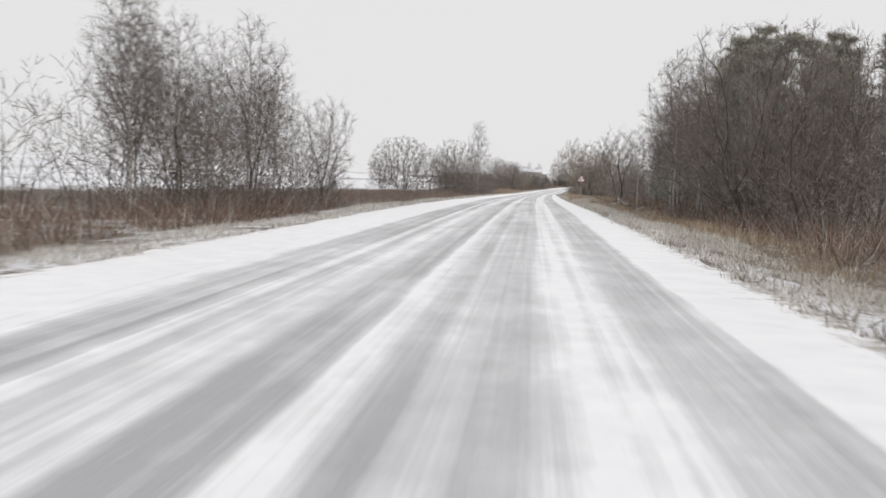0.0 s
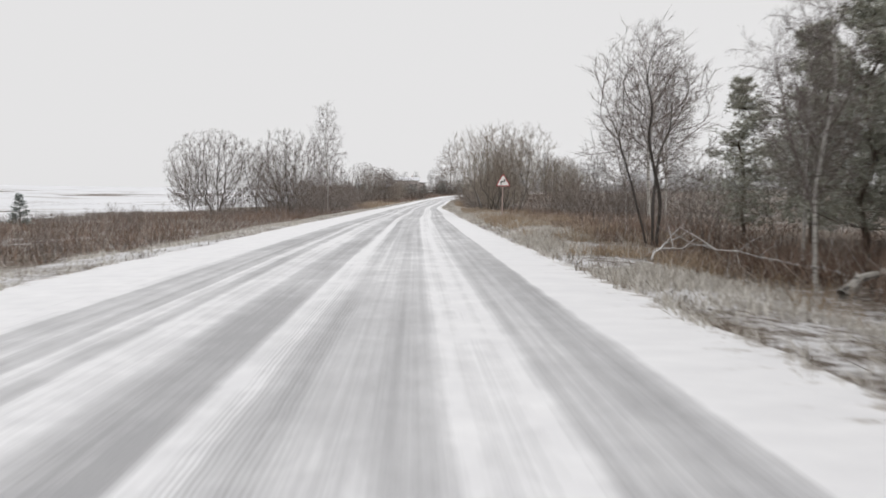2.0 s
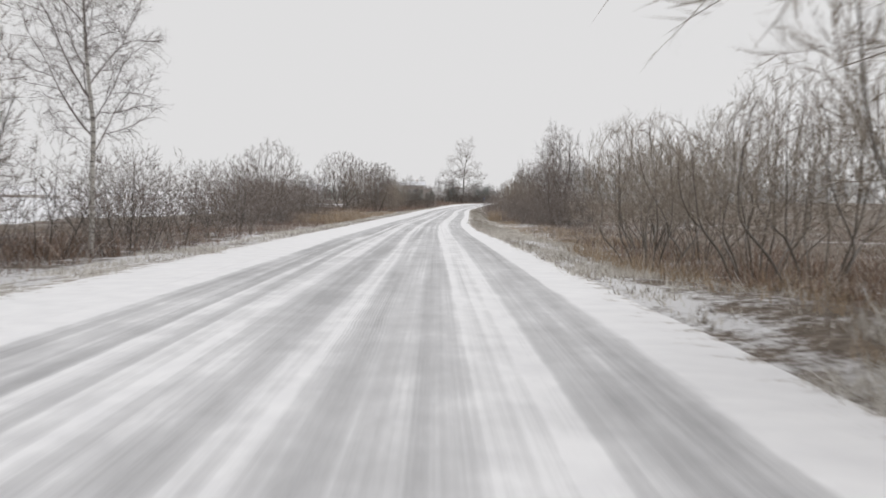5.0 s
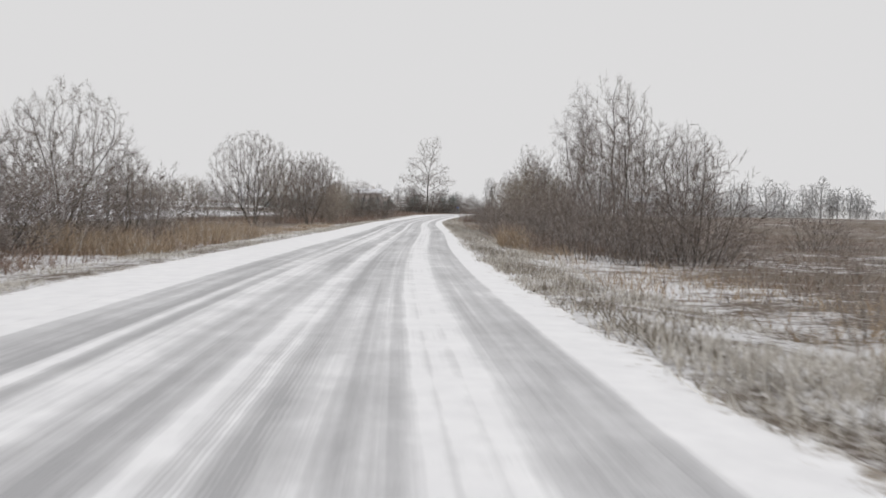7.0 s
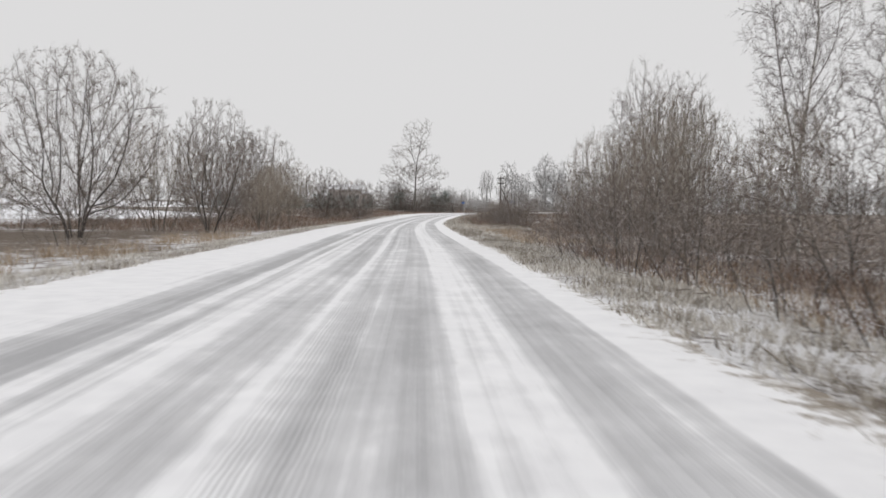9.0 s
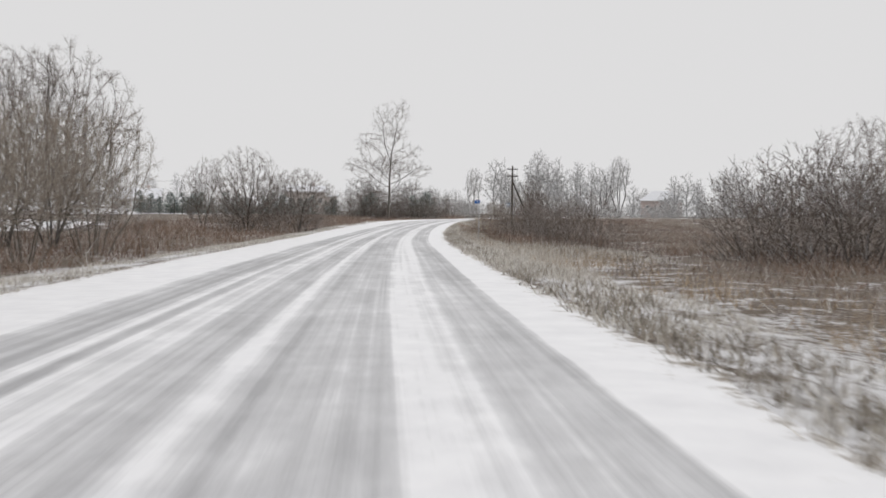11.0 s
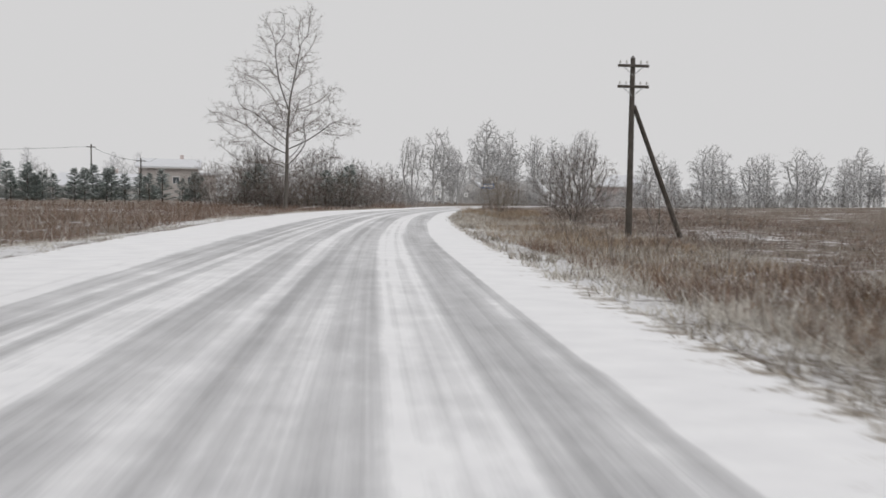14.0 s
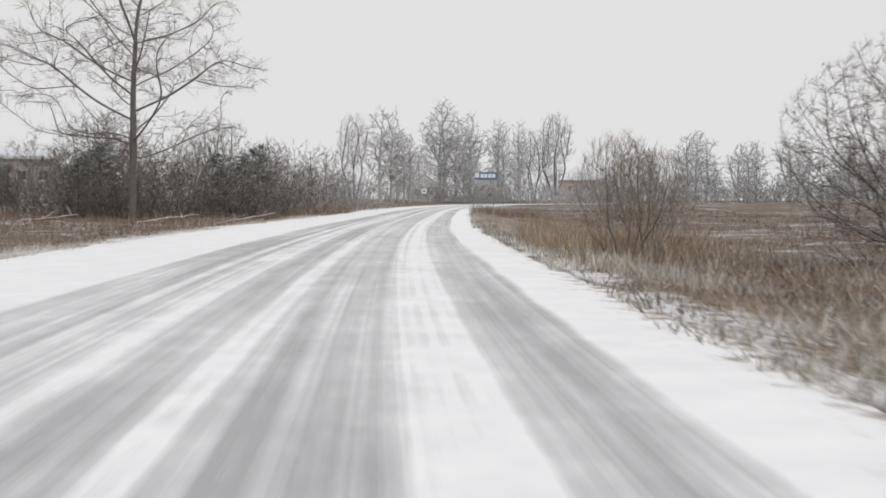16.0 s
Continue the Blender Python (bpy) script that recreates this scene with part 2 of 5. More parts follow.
BLUE = plain("blue_sign_sheet", (0.03, 0.13, 0.42), 0.45, 0.08, 5.0)
FALLEN = plain("barkless_grey_wood", (0.4, 0.37, 0.34), 0.9, 0.25, 5.0, 0.0, 0.8)
PORCELAIN = plain("porcelain", (0.6, 0.6, 0.58), 0.3, 0.05, 5.0)
PLASTER = plain("beige_plaster", (0.5, 0.465, 0.445), 0.9, 0.1, 1.2)
# brick and timber of the village lightened, so haze sits in their colour
BRICK = plain("haze_paled_red_wall", (0.58, 0.50, 0.48), 0.9, 0.2, 1.5)
TIMBER = plain("grey_timber", (0.58, 0.57, 0.565), 0.9, 0.25, 2.0)
ROOF_SNOW = plain("snow_covered_roof", (0.66, 0.67, 0.7), 0.9, 0.05, 0.8)
GLASS_DARK = plain("dark_window_glass", (0.1, 0.11, 0.12), 0.15, 0.1, 1.0)
# fence colour raised with the house walls to imitate haze
FENCE = plain("fence_boards", (0.46, 0.44, 0.425), 0.9, 0.25, 3.0, 0.0, 0.4)

# ---------------------------------------------------------------- the road's line: x and z by y, for the driver's line
SPINE_Y = np.array([-160.0, 0, 42, 84, 131, 166, 212.5, 248, 280, 300, 319, 329, 386, 442, 475, 502, 535, 570])
SPINE_X = np.array([0.0, 0, -0.07, 0.2, 1.13, 1.95, 4.75, 6.8, 9.55, 12.2, 15.3, 17.3, 34, 56, 75, 100, 150, 260])
SPINE_Z = np.array([0.1, 0, -0.2, -0.7, -1.25, -1.69, -1.88, -2.0, -2.07, -1.95, -1.78, -1.67, -1.5, -1.3, -1.2, -1.2, -1.2, -1.2])


def smooth_line(ys, vs):
    """A smooth curve through the points, as a fine table."""
    slope = np.gradient(vs, ys)
    fine_y = np.arange(ys[0], ys[-1], 1.0)
    k = np.clip(np.searchsorted(ys, fine_y, side="right") - 1, 0, len(ys) - 2)
    h = ys[k + 1] - ys[k]
    s = (fine_y - ys[k]) / h
    v = ((1 + 2 * s) * (1 - s) ** 2 * vs[k] + s * (1 - s) ** 2 * h * slope[k] + s * s * (3 - 2 * s) * vs[k + 1] + s * s * (s - 1) * h * slope[k + 1])
    return fine_y, v


FINE_Y, FINE_X = smooth_line(SPINE_Y, SPINE_X)
_, FINE_Z = smooth_line(SPINE_Y, SPINE_Z)


def line_x(y):
    return np.interp(y, FINE_Y, FINE_X)


def line_z(y):
    return np.interp(y, FINE_Y, FINE_Z)


def step(a, b, v):
    s = np.clip((v - a) / (b - a), 0, 1)
    return s * s * (3 - 2 * s)


def right_edge(y):
    """Where the snowy shoulder ends, from the driver's line."""
    return 2.1 + np.interp(y, [60, 110, 150, 200, 250, 310], [0.45, 0.4, 0.0, 0.05, 0.25, 0.5])


def left_edge(y):
    return -5.15 - np.interp(y, [120, 200, 275, 330], [0.0, 0.2, 0.25, 1.5])


def ground_z(x, y):
    """The height of the ground; the verges fall away a little, the far field on the west side rises."""
    x, y = np.asarray(x, float), np.asarray(y, float)
    lat = x - line_x(y)
    base = line_z(y)
    out = np.maximum(lat - right_edge(y), left_edge(y) - lat)
    near = step(430, 400, y)
    z = base - 0.06 + near * (0.05 * step(-0.3, 0.3, out) - 0.28 * step(0.6, 3.5, out))
    z = z + (0.05 * np.sin(0.9 * x + 0.31 * y) * np.sin(0.23 * x - 0.67 * y) + 0.06 * np.sin(0.17 * x + 0.4) * np.sin(0.29 * y)) * step(0.2, 2.0, out)
    z = z + 0.32 * step(2.4, 4.8, lat) * step(30, 9, lat) * step(50, 78, y) * step(128, 108, y)
    z = z + 1.1 * step(25, 100, lat) * step(200, 300, y) + 0.5 * step(10, 35, -lat) * step(300, 360, y)
    hill = step(60, 420, -lat) * step(700, 250, y) * 10.0
    return z + hill


# ---------------------------------------------------------------- building helpers
def shape(name, verts, faces, mat, smooth=False):
    me = bpy.data.meshes.new(name)
    me.from_pydata(verts, [], faces)
    me.materials.append(mat)
    if smooth:
        me.shade_smooth()
    return me


def part(name, bm, mat, parent, label=""):
    me = bpy.data.meshes.new(name)
    bm.to_mesh(me)
    bm.free()
    me.materials.append(mat)
    ob = new(name, me)
    ob.parent = parent
    return tagged(ob, label)


def piece(name, me, parent, label=""):
    ob = new(name, me)
    ob.parent = parent
    return tagged(ob, label)


def thing(name, m, label, category, group="", kind=""):
    ob = new(name)
    ob.empty_display_size = 0.2
    ob.matrix_basis = m
    return tagged(ob, label, category, group, kind)


def box_bm(x0, y0, z0, x1, y1, z1, bevel=0.0):
    bm = bmesh.new()
    bmesh.ops.create_cube(bm, size=1)
    for v in bm.verts:
        v.co = Vector(((x0 + x1) / 2 + v.co.x * (x1 - x0), (y0 + y1) / 2 + v.co.y * (y1 - y0), (z0 + z1) / 2 + v.co.z * (z1 - z0)))
    if bevel:
        bmesh.ops.bevel(bm, geom=bm.edges[:], offset=bevel, segments=2, affect="EDGES", profile=0.6)
    return bm


def rod_bm(a, b, ra, rb, sides=10):
    a, b = Vector(a), Vector(b)
    bm = bmesh.new()
    m = Matrix.Translation((a + b) / 2) @ (b - a).to_track_quat("Z", "Y").to_matrix().to_4x4()
    bmesh.ops.create_cone(bm, cap_ends=True, segments=sides, radius1=ra, radius2=rb, depth=(b - a).length, matrix=m)
    return bm


def plate_bm(points, y, thick):
    """A flat plate in the xz plane, with thickness to the back."""
    bm = bmesh.new()
    f = bm.faces.new([bm.verts.new((x, y, z)) for x, z in points])
    got = bmesh.ops.extrude_face_region(bm, geom=[f])
    bmesh.ops.translate(bm, vec=(0, thick, 0), verts=[v for v in got["geom"] if isinstance(v, bmesh.types.BMVert)])
    bmesh.ops.recalc_face_normals(bm, faces=bm.faces[:])
    return bm


# ---------------------------------------------------------------- ground, road, field
def build_ground():
    lats = [-3000, -1800, -1000, -600, -420, -300, -220, -170, -130, -100, -80, -64, -52, -43, -36, -30, -26, -22.5, -20, -18, -16.2, -14.6, -13.2, -12, -11, -10.2, -9.5, -8.9, -8.3,
            -7.8, -7.3, -6.9, -6.5, -6.2, -5.9, -5.4, -3, 0, 1.6, 2.1, 2.4, 2.7, 3.0]
    lats += [3.4, 3.8, 4.3, 4.8, 5.4, 6, 6.8, 7.6, 8.6, 9.8, 11, 12.5, 14, 16, 18, 21, 25, 30, 36, 44, 54, 68, 86, 110, 150, 210, 300, 450, 700, 1200, 2000, 3000]
    ys = np.concatenate([[-2500, -1200, -600, -300], np.arange(-160, 440, 1.5), np.arange(440, 572, 6), [590, 640, 720, 850, 1100, 1500, 2200, 3500]])
    a, b = np.meshgrid(np.array(lats), ys)
    x = line_x(b) + a
    z = ground_z(x, b)
    verts = np.stack([x, b, z], -1).reshape(-1, 3)
    w = len(lats)
    faces = [(r * w + c, r * w + c + 1, (r + 1) * w + c + 1, (r + 1) * w + c) for r in range(len(ys) - 1) for c in range(w - 1)]
    me = shape("ground", verts.tolist(), faces, GROUND, True)
    out = np.maximum(np.maximum(a - right_edge(b), left_edge(b) - a), 0).reshape(-1)
    side = (a > 0).reshape(-1)
    thin = np.interp(b, [0, 20, 50, 60, 112, 140, 160, 225, 255, 300, 340], [3.0, 3.0, 2.5, 4.5, 4.5, 1.5, 0.0, 0.0, 1.5, 2.5, 3.0]).reshape(-1)
    out = out * np.interp(b, [40, 130, 160, 225, 260], [1.3, 1.2, 0.7, 0.7, 1.4]).reshape(-1) + np.where(side, thin, 0.3 * thin) * step(0.35, 1.0, out)
    me.attributes.new("from_road", "FLOAT", "POINT").data.foreach_set("value", out.astype(np.float32))
    ob = new("ground", me)
    tagged(ob, "rough grassy ground dusted with patchy thin snow", "ground", kind="structure")


def build_road():
    rng = np.random.default_rng(4)
    ys = np.arange(-120, 566, 0.75)
    xs, zs = line_x(ys), line_z(ys)
    tx, ty = np.gradient(xs), np.gradient(ys)
    ln = np.hypot(tx, ty)
    tx, ty = tx / ln, ty / ln
    arc = np.concatenate([[0], np.cumsum(np.hypot(np.diff(xs), np.diff(ys)))])
    lats = np.array([-5.75, -5.3, -4.8, -4.2, -3, -1.5, 0, 1.0, 1.7, 2.15, 2.6])
    n, w = len(ys), len(lats)
    wob = np.zeros((n, w))

    def rough(scale, amp):
        k = int((ys[-1] - ys[0]) / scale) + 3
        return np.interp(ys, ys[0] + np.arange(k) * scale, rng.normal(0, amp, k))

    wob[:, 0] = rough(1.5, 0.14) + rough(12, 0.16)
    wob[:, 1] = 0.5 * wob[:, 0]
    wob[:, -1] = rough(1.2, 0.09) + rough(9, 0.13)
    wob[:, -2] = 0.4 * wob[:, -1]
    lat = lats[None] + wob
    flat = lat.copy()
    lat += (left_edge(ys) + 5.15)[:, None] * np.array([1, 1, 0.7, 0.3] + [0] * 7) + (right_edge(ys) - 2.1)[:, None] * np.array([0] * 9 + [0.7, 1])
    z = zs[:, None] + 0.03 * (1 - np.minimum(((lat + 1.8) / 4.1) ** 2, 1)) + 0.01
    z[:, 0] -= 0.03
    z[:, -1] -= 0.03
    x, y = xs[:, None] + lat * ty[:, None], ys[:, None] - lat * tx[:, None]
    verts = np.stack([x, y, z], -1).reshape(-1, 3)
    faces = [(r * w + c, r * w + c + 1, (r + 1) * w + c + 1, (r + 1) * w + c) for r in range(n - 1) for c in range(w - 1)]
    me = shape("road", verts.tolist(), faces, ROAD, True)
    uv = me.uv_layers.new(name="metres")
    idx = np.empty(len(me.loops), dtype=np.int32)
    me.loops.foreach_get("vertex_index", idx)
    flat = np.stack([flat.reshape(-1), np.repeat(arc, w)], -1)
    uv.data.foreach_set("uv", flat[idx].astype(np.float32).reshape(-1))
    tagged(new("road", me), "two-lane asphalt road covered with thin snow and grey wheel tracks", "road", kind="structure")


def build_field():
    """The open snow field west of the road."""
    lats = np.array([-3200, -2000, -1400, -900, -600, -420, -300, -220, -160, -120, -90, -66, -50, -40, -33, -29])
    ys = np.concatenate([[-2400, -900, -500, -260], np.arange(-160, 330, 10.0), [345, 500, 800, 1400, 2400]])
    a, b = np.meshgrid(lats, ys)
    a = a + 3.0 * np.sin(b * 0.13) * (a > -60)
    a = np.where(b > 340, np.minimum(a, -70 - 0.05 * (b - 340)), a)
    x = line_x(b) + a
    z = ground_z(x, b) + 0.06
    z[:, -1] -= 0.1
    w = len(lats)
    faces = [(r * w + c, r * w + c + 1, (r + 1) * w + c + 1, (r + 1) * w + c) for r in range(len(ys) - 1) for c in range(w - 1)]
    ob = new("snow_field", shape("snow_field", np.stack([x, b, z], -1).reshape(-1, 3).tolist(), faces, SNOW, True))
    tagged(ob, "open farm field under thin white snow", "field", kind="structure")


build_ground()
build_road()
build_field()


# ---------------------------------------------------------------- trees
class Wood:
    """Tapered tubes gathered into one mesh."""

    def __init__(self):
        self.verts, self.faces = [], []

    def ribbon(self, pts, radii):
        """The finest twigs: narrow tapering slivers."""
        v0, n = len(self.verts), len(pts)
        d = (pts[-1] - pts[0]).normalized()
        side = d.orthogonal().normalized()
        side.rotate(Matrix.Rotation((v0 * 1.7) % 6.28, 3, d))
        for p, r in zip(pts[:-1], radii):
            self.verts += [p - side * r, p + side * r]
        self.verts.append(pts[-1])
        for i in range(n - 2):
            a = v0 + 2 * i
            self.faces.append((a, a + 1, a + 3, a + 2))
        self.faces.append((len(self.verts) - 3, len(self.verts) - 2, len(self.verts) - 1))

    def tube(self, pts, radii, sides, pointed=True):
        if sides == 1:
            return self.ribbon(pts, radii)
        v0 = len(self.verts)
        n = len(pts)
        for i, p in enumerate(pts):
            d = (pts[min(i + 1, n - 1)] - pts[max(i - 1, 0)]).normalized()
            side = d.cross(Vector((0.3, 0.9, 0.31)) if abs(d.y) < 0.8 else Vector((1, 0, 0.2))).normalized()
            up = d.cross(side)
            if pointed and i == n - 1 and radii[i] < 0.012:
                self.verts.append(p)
                break
            for k in range(sides):
                a = 2 * math.pi * k / sides
                self.verts.append(p + (side * math.cos(a) + up * math.sin(a)) * radii[i])
        rings = n - 1 if len(self.verts) - v0 == (n - 1) * sides + 1 else n
        for i in range(rings - 1):
            for k in range(sides):
                a, b = v0 + i * sides + k, v0 + i * sides + (k + 1) % sides
                self.faces.append((a, b, b + sides, a + sides))
        if rings == n - 1:
            tip = len(self.verts) - 1
            o = v0 + (rings - 1) * sides
            for k in range(sides):
                self.faces.append((o + k, o + (k + 1) % sides, tip))

    def mesh(self, name, mat):
        return shape(name, [tuple(v) for v in self.verts], self.faces, mat)


def branched(seed, roots, root_r, reach, middle, half, fan, girth, gaps, angles, length, twig, depth=2, bare=0.25, up=0.12, droop=0.0, leader=False, lump=0.12, split=0.02, low=0.3, lean=0.0, sway=0.05, skew=0.0, sweep=0.0):
    """A bare tree or bush. Stems fan out from the foot (or one leader rises), side limbs leave them at even gaps and
    grow to the edge of a lumpy crown, and the last limbs carry fine twigs. gaps: metres between limbs on each level."""
    rng = random.Random(seed)
    waves = [(rng.uniform(0, 6.28), rng.uniform(0, 6.28)) for _ in range(4)]
    woods = [[Wood() for _ in range(roots)], Wood()]
    centre = Vector((skew * 0.5, 0, middle))

    def room(p, d):
        """How far the crown reaches from p along d."""
        c = centre + Vector(((lean + sweep) * (p.z - middle) * 0.6, 0, 0))
        q = Vector(((p.x - c.x) / reach, (p.y - c.y) / reach, (p.z - c.z) / half))
        e = Vector((d.x / reach, d.y / reach, d.z / half))
        a, b, g = e.dot(e), q.dot(e), q.dot(q) - 1
        if g > 0:
            return 0.0
        s = (-b + math.sqrt(max(b * b - a * g, 0))) / a
        o = q + e * s
        az, el = math.atan2(o.y, o.x), o.z
        return s * (0.95 + 0.5 * lump * sum(math.sin((w + 2) * az + f[0]) * math.cos((w + 1.5) * el + f[1]) for w, f in enumerate(waves)))

    def across(d, turn):
        side = d.orthogonal().normalized()
        side.rotate(Matrix.Rotation(turn, 3, d))
        return side

    def sprig(p, d, ln):
        mid = p + d * ln * 0.5
        end = mid + (d + Vector((rng.gauss(0, 0.14), rng.gauss(0, 0.14), rng.gauss(0, 0.12) + 0.35 * up - droop))).normalized() * ln * 0.55
        woods[1].ribbon([p, mid, end], [twig, twig * 0.75])
        side = (d + across(d, rng.uniform(0, 6.28)) * 0.75 + Vector((0, 0, -0.6 * droop))).normalized()
        woods[1].ribbon([mid, mid + side * ln * 0.55], [twig * 0.65])

    def limb(p, d, ln, r, level, k):
        n = 6 if level == 0 else 4 if ln > 1.2 else 3
        pts, ways = [p], [d]
        wob = sway * (1.0 if level else 0.7)
        for i in range(n):
            d = (d + Vector((rng.gauss(0, wob) + (sweep * i / n if level == 0 else 0), rng.gauss(0, wob), rng.gauss(0, wob) + (0 if leader and not level else up * 2 / n) - (droop * 0.7 * (i / n) if level else 0)))).normalized()
            pts.append(pts[-1] + d * ln / n)
            ways.append(d)
        ends = 0.85 if level < depth else 0.7
        radii = [r * (1 - ends * i / n) for i in range(n + 1)]
        home = woods[0][k] if level < 2 and r > split else woods[1]
        if level and r < max(0.0085, 1.15 * twig):
            home.ribbon(pts, [v * 1.15 for v in radii])
        else:
            home.tube(pts, radii, 8 if r > 0.07 else 5 if r > 0.03 else 3)
        turn = rng.uniform(0, 6.28)
        first = (bare if level == 0 else 0.22) * ln
        gap = gaps[level]
        s = first + gap * rng.random()
        while s < ln * 0.985:
            f = s / ln * n
            i = min(int(f), n - 1)
            q = pts[i].lerp(pts[i + 1], f - i)
            way = ways[i + 1]
            turn += 2.4 + rng.gauss(0, 0.5)
            if level < depth:
                a = math.radians(angles[level] * ((1.25 - 0.65 * s / ln) if leader and level == 0 else (1.15 - 0.3 * s / ln)) + rng.gauss(0, 8))
                e = (way * math.cos(a) + across(way, turn) * math.sin(a)).normalized()
                if e.z < -0.25 and not droop:
                    e = Vector((e.x, e.y, -0.25 * e.z)).normalized()
                cl = min(max(room(q, e) * rng.uniform(0.82, 1.05), 0.3 * (ln - s) + 0.25), ln * (0.85 if level == 0 else 0.6) * (1.1 - 0.45 * s / ln) * rng.uniform(0.75, 1.1))
                if q.z > low and cl > 0.12:
                    limb(q, e, cl, max(twig * 0.7, min(r * (1 - ends * s / ln) * 0.7, r * 0.62 * (cl / ln) ** 0.8)), level + 1, k)
            elif q.z > low * 0.7:
                a = math.radians(42 + rng.gauss(0, 12))
                sprig(q, (way * math.cos(a) + across(way, turn) * math.sin(a)).normalized(), length * rng.uniform(0.5, 1.2) * (1.1 - 0.35 * s / ln))
            s += gap * rng.uniform(0.65, 1.35)
        for _ in range(2):
            sprig(pts[-1], (ways[-1] + across(ways[-1], rng.uniform(0, 6.28)) * 0.35).normalized(), length * rng.uniform(0.6, 1.1))

    for k in range(roots):
        a = 2.4 * k + rng.uniform(-0.4, 0.4)
        t = math.radians(fan * math.sqrt((k + 0.35) / roots) * rng.uniform(0.85, 1.1))
        o = root_r * math.sqrt((k + 0.3) / roots)
        p = Vector((o * math.cos(a), o * math.sin(a), -0.25))
        d = Vector((math.cos(a) * math.sin(t) + lean, math.sin(a) * math.sin(t), math.cos(t))).normalized()
        ln = (room(Vector((p.x, p.y, max(0.1, middle - half * 0.9))), d) + max(0.1, middle - half * 0.9)) * (rng.uniform(0.84, 0.88) if leader else rng.uniform(0.86, 1.0))
        limb(p, d, max(ln, 0.5), girth * rng.uniform(0.7, 1.1) * (1.15 - 0.3 * k / roots), 0, k)
    return woods


def aside(d, roll):
    side = d.orthogonal().normalized()
    side.rotate(Matrix.Rotation(roll.uniform(0, 6.28), 3, d))
    return side


def grown(seed, stems, lobes, count, stride, twig, ratio, sprigs, length, up=0.1, droop=0.0, keep=0.55, gnarl=0.16, shell=0.45, split=0.03, bare=0.0, fine=3):
    """A leafless tree grown into its crown: stems are given as lines, the crown as a union of lobes (x, y, z, rx, ry, rz)
    that is sown with points; the wood reaches for the nearest of them. ratio: how wood thickens where limbs meet."""
    rng = np.random.default_rng(seed)
    lobes = np.array(lobes, float)
    weight = lobes[:, 3] * lobes[:, 4] * lobes[:, 5]
    pick = rng.choice(len(lobes), count, p=weight / weight.sum())
    d = rng.normal(size=(count, 3))
    d /= np.linalg.norm(d, axis=1)[:, None]
    goal = lobes[pick, :3] + d * (rng.random(count) ** shell)[:, None] * lobes[pick, 3:]
    goal = goal[goal[:, 2] > bare]
    place, above, way, stem_of = [], [], [], []
    for k, line in enumerate(stems):
        line = [np.array(p, float) for p in line]
        last, home = -1, k
        if place:
            gap = [float(np.linalg.norm(p - line[0])) for p in place]
            if min(gap) < 0.6:
                last = int(np.argmin(gap))
                home = stem_of[last]
        for a, b in zip(line[:-1], line[1:]):
            steps = max(1, int(np.linalg.norm(b - a) / stride))
            for i in range(steps):
                place.append(a + (b - a) * (i / steps) + rng.normal(0, 0.012, 3))
                above.append(last)
                way.append((b - a) / np.linalg.norm(b - a))
                stem_of.append(home)
                last = len(place) - 1
    near = np.full(len(goal), 1e9)
    who = np.zeros(len(goal), int)
    alive = np.ones(len(goal), bool)
    forks = [0] * len(place)
    fresh = list(range(len(place)))
    lift = np.array([0, 0, up])
    for _ in range(140):
        new_at = np.array([place[i] for i in fresh])
        for c in range(0, len(fresh), 400):
            dist = np.linalg.norm(goal[:, None, :] - new_at[None, c:c + 400], axis=2)
            best = dist.argmin(1)
            value = dist[np.arange(len(goal)), best]
            closer = value < near
            near[closer], who[closer] = value[closer], np.array(fresh)[best[closer] + c]
        alive &= near > 1.05 * stride
        if not alive.any():
            break
        reach = alive & (near < np.maximum(8 * stride, near[alive].min() + stride))
        pull = np.zeros((len(place), 3))
        np.add.at(pull, who[reach], (goal[reach] - np.array(place)[who[reach]]) / near[reach][:, None])
        fresh = []
        for i in np.unique(who[reach]):
            if forks[i] > 3:
                continue
            e = pull[i] / (np.linalg.norm(pull[i]) + 1e-6)
            if e @ way[i] < -0.05:
                continue
            e = e + keep * way[i] + lift + rng.normal(0, gnarl, 3)
            e /= np.linalg.norm(e)
            if e[2] < -0.3:
                continue
            forks[i] += 1
            place.append(place[i] + e * stride)
            above.append(i)
            way.append(e)
            stem_of.append(stem_of[i])
            forks.append(0)
            fresh.append(len(place) - 1)
        if not fresh:
            break
    n = len(place)
    place, above = np.array(place), np.array(above)
    kids = [[] for _ in range(n)]
    for i in range(n):
        if above[i] >= 0:
            kids[above[i]].append(i)
    load = np.zeros(n)
    for i in range(n - 1, -1, -1):
        load[i] = max(load[i], 1.0)
        if above[i] >= 0:
            load[above[i]] += load[i]
    tips = np.zeros(n)
    for i in range(n - 1, -1, -1):
        if not kids[i]:
            tips[i] = 1
        if above[i] >= 0:
            tips[above[i]] += tips[i]
    thick = twig * (tips + 0.06 * load) ** (1 / ratio)
    for _ in range(2):
        calm = place.copy()
        for i in range(n):
            if above[i] >= 0 and kids[i]:
                k = max(kids[i], key=lambda c: thick[c])
                calm[i] = 0.5 * place[i] + 0.25 * (place[above[i]] + place[k])
        place = calm
    woods = [[Wood() for _ in stems], Wood()]
    spots = [Vector(p) for p in place]
    todo = [i for i in range(n) if above[i] < 0]
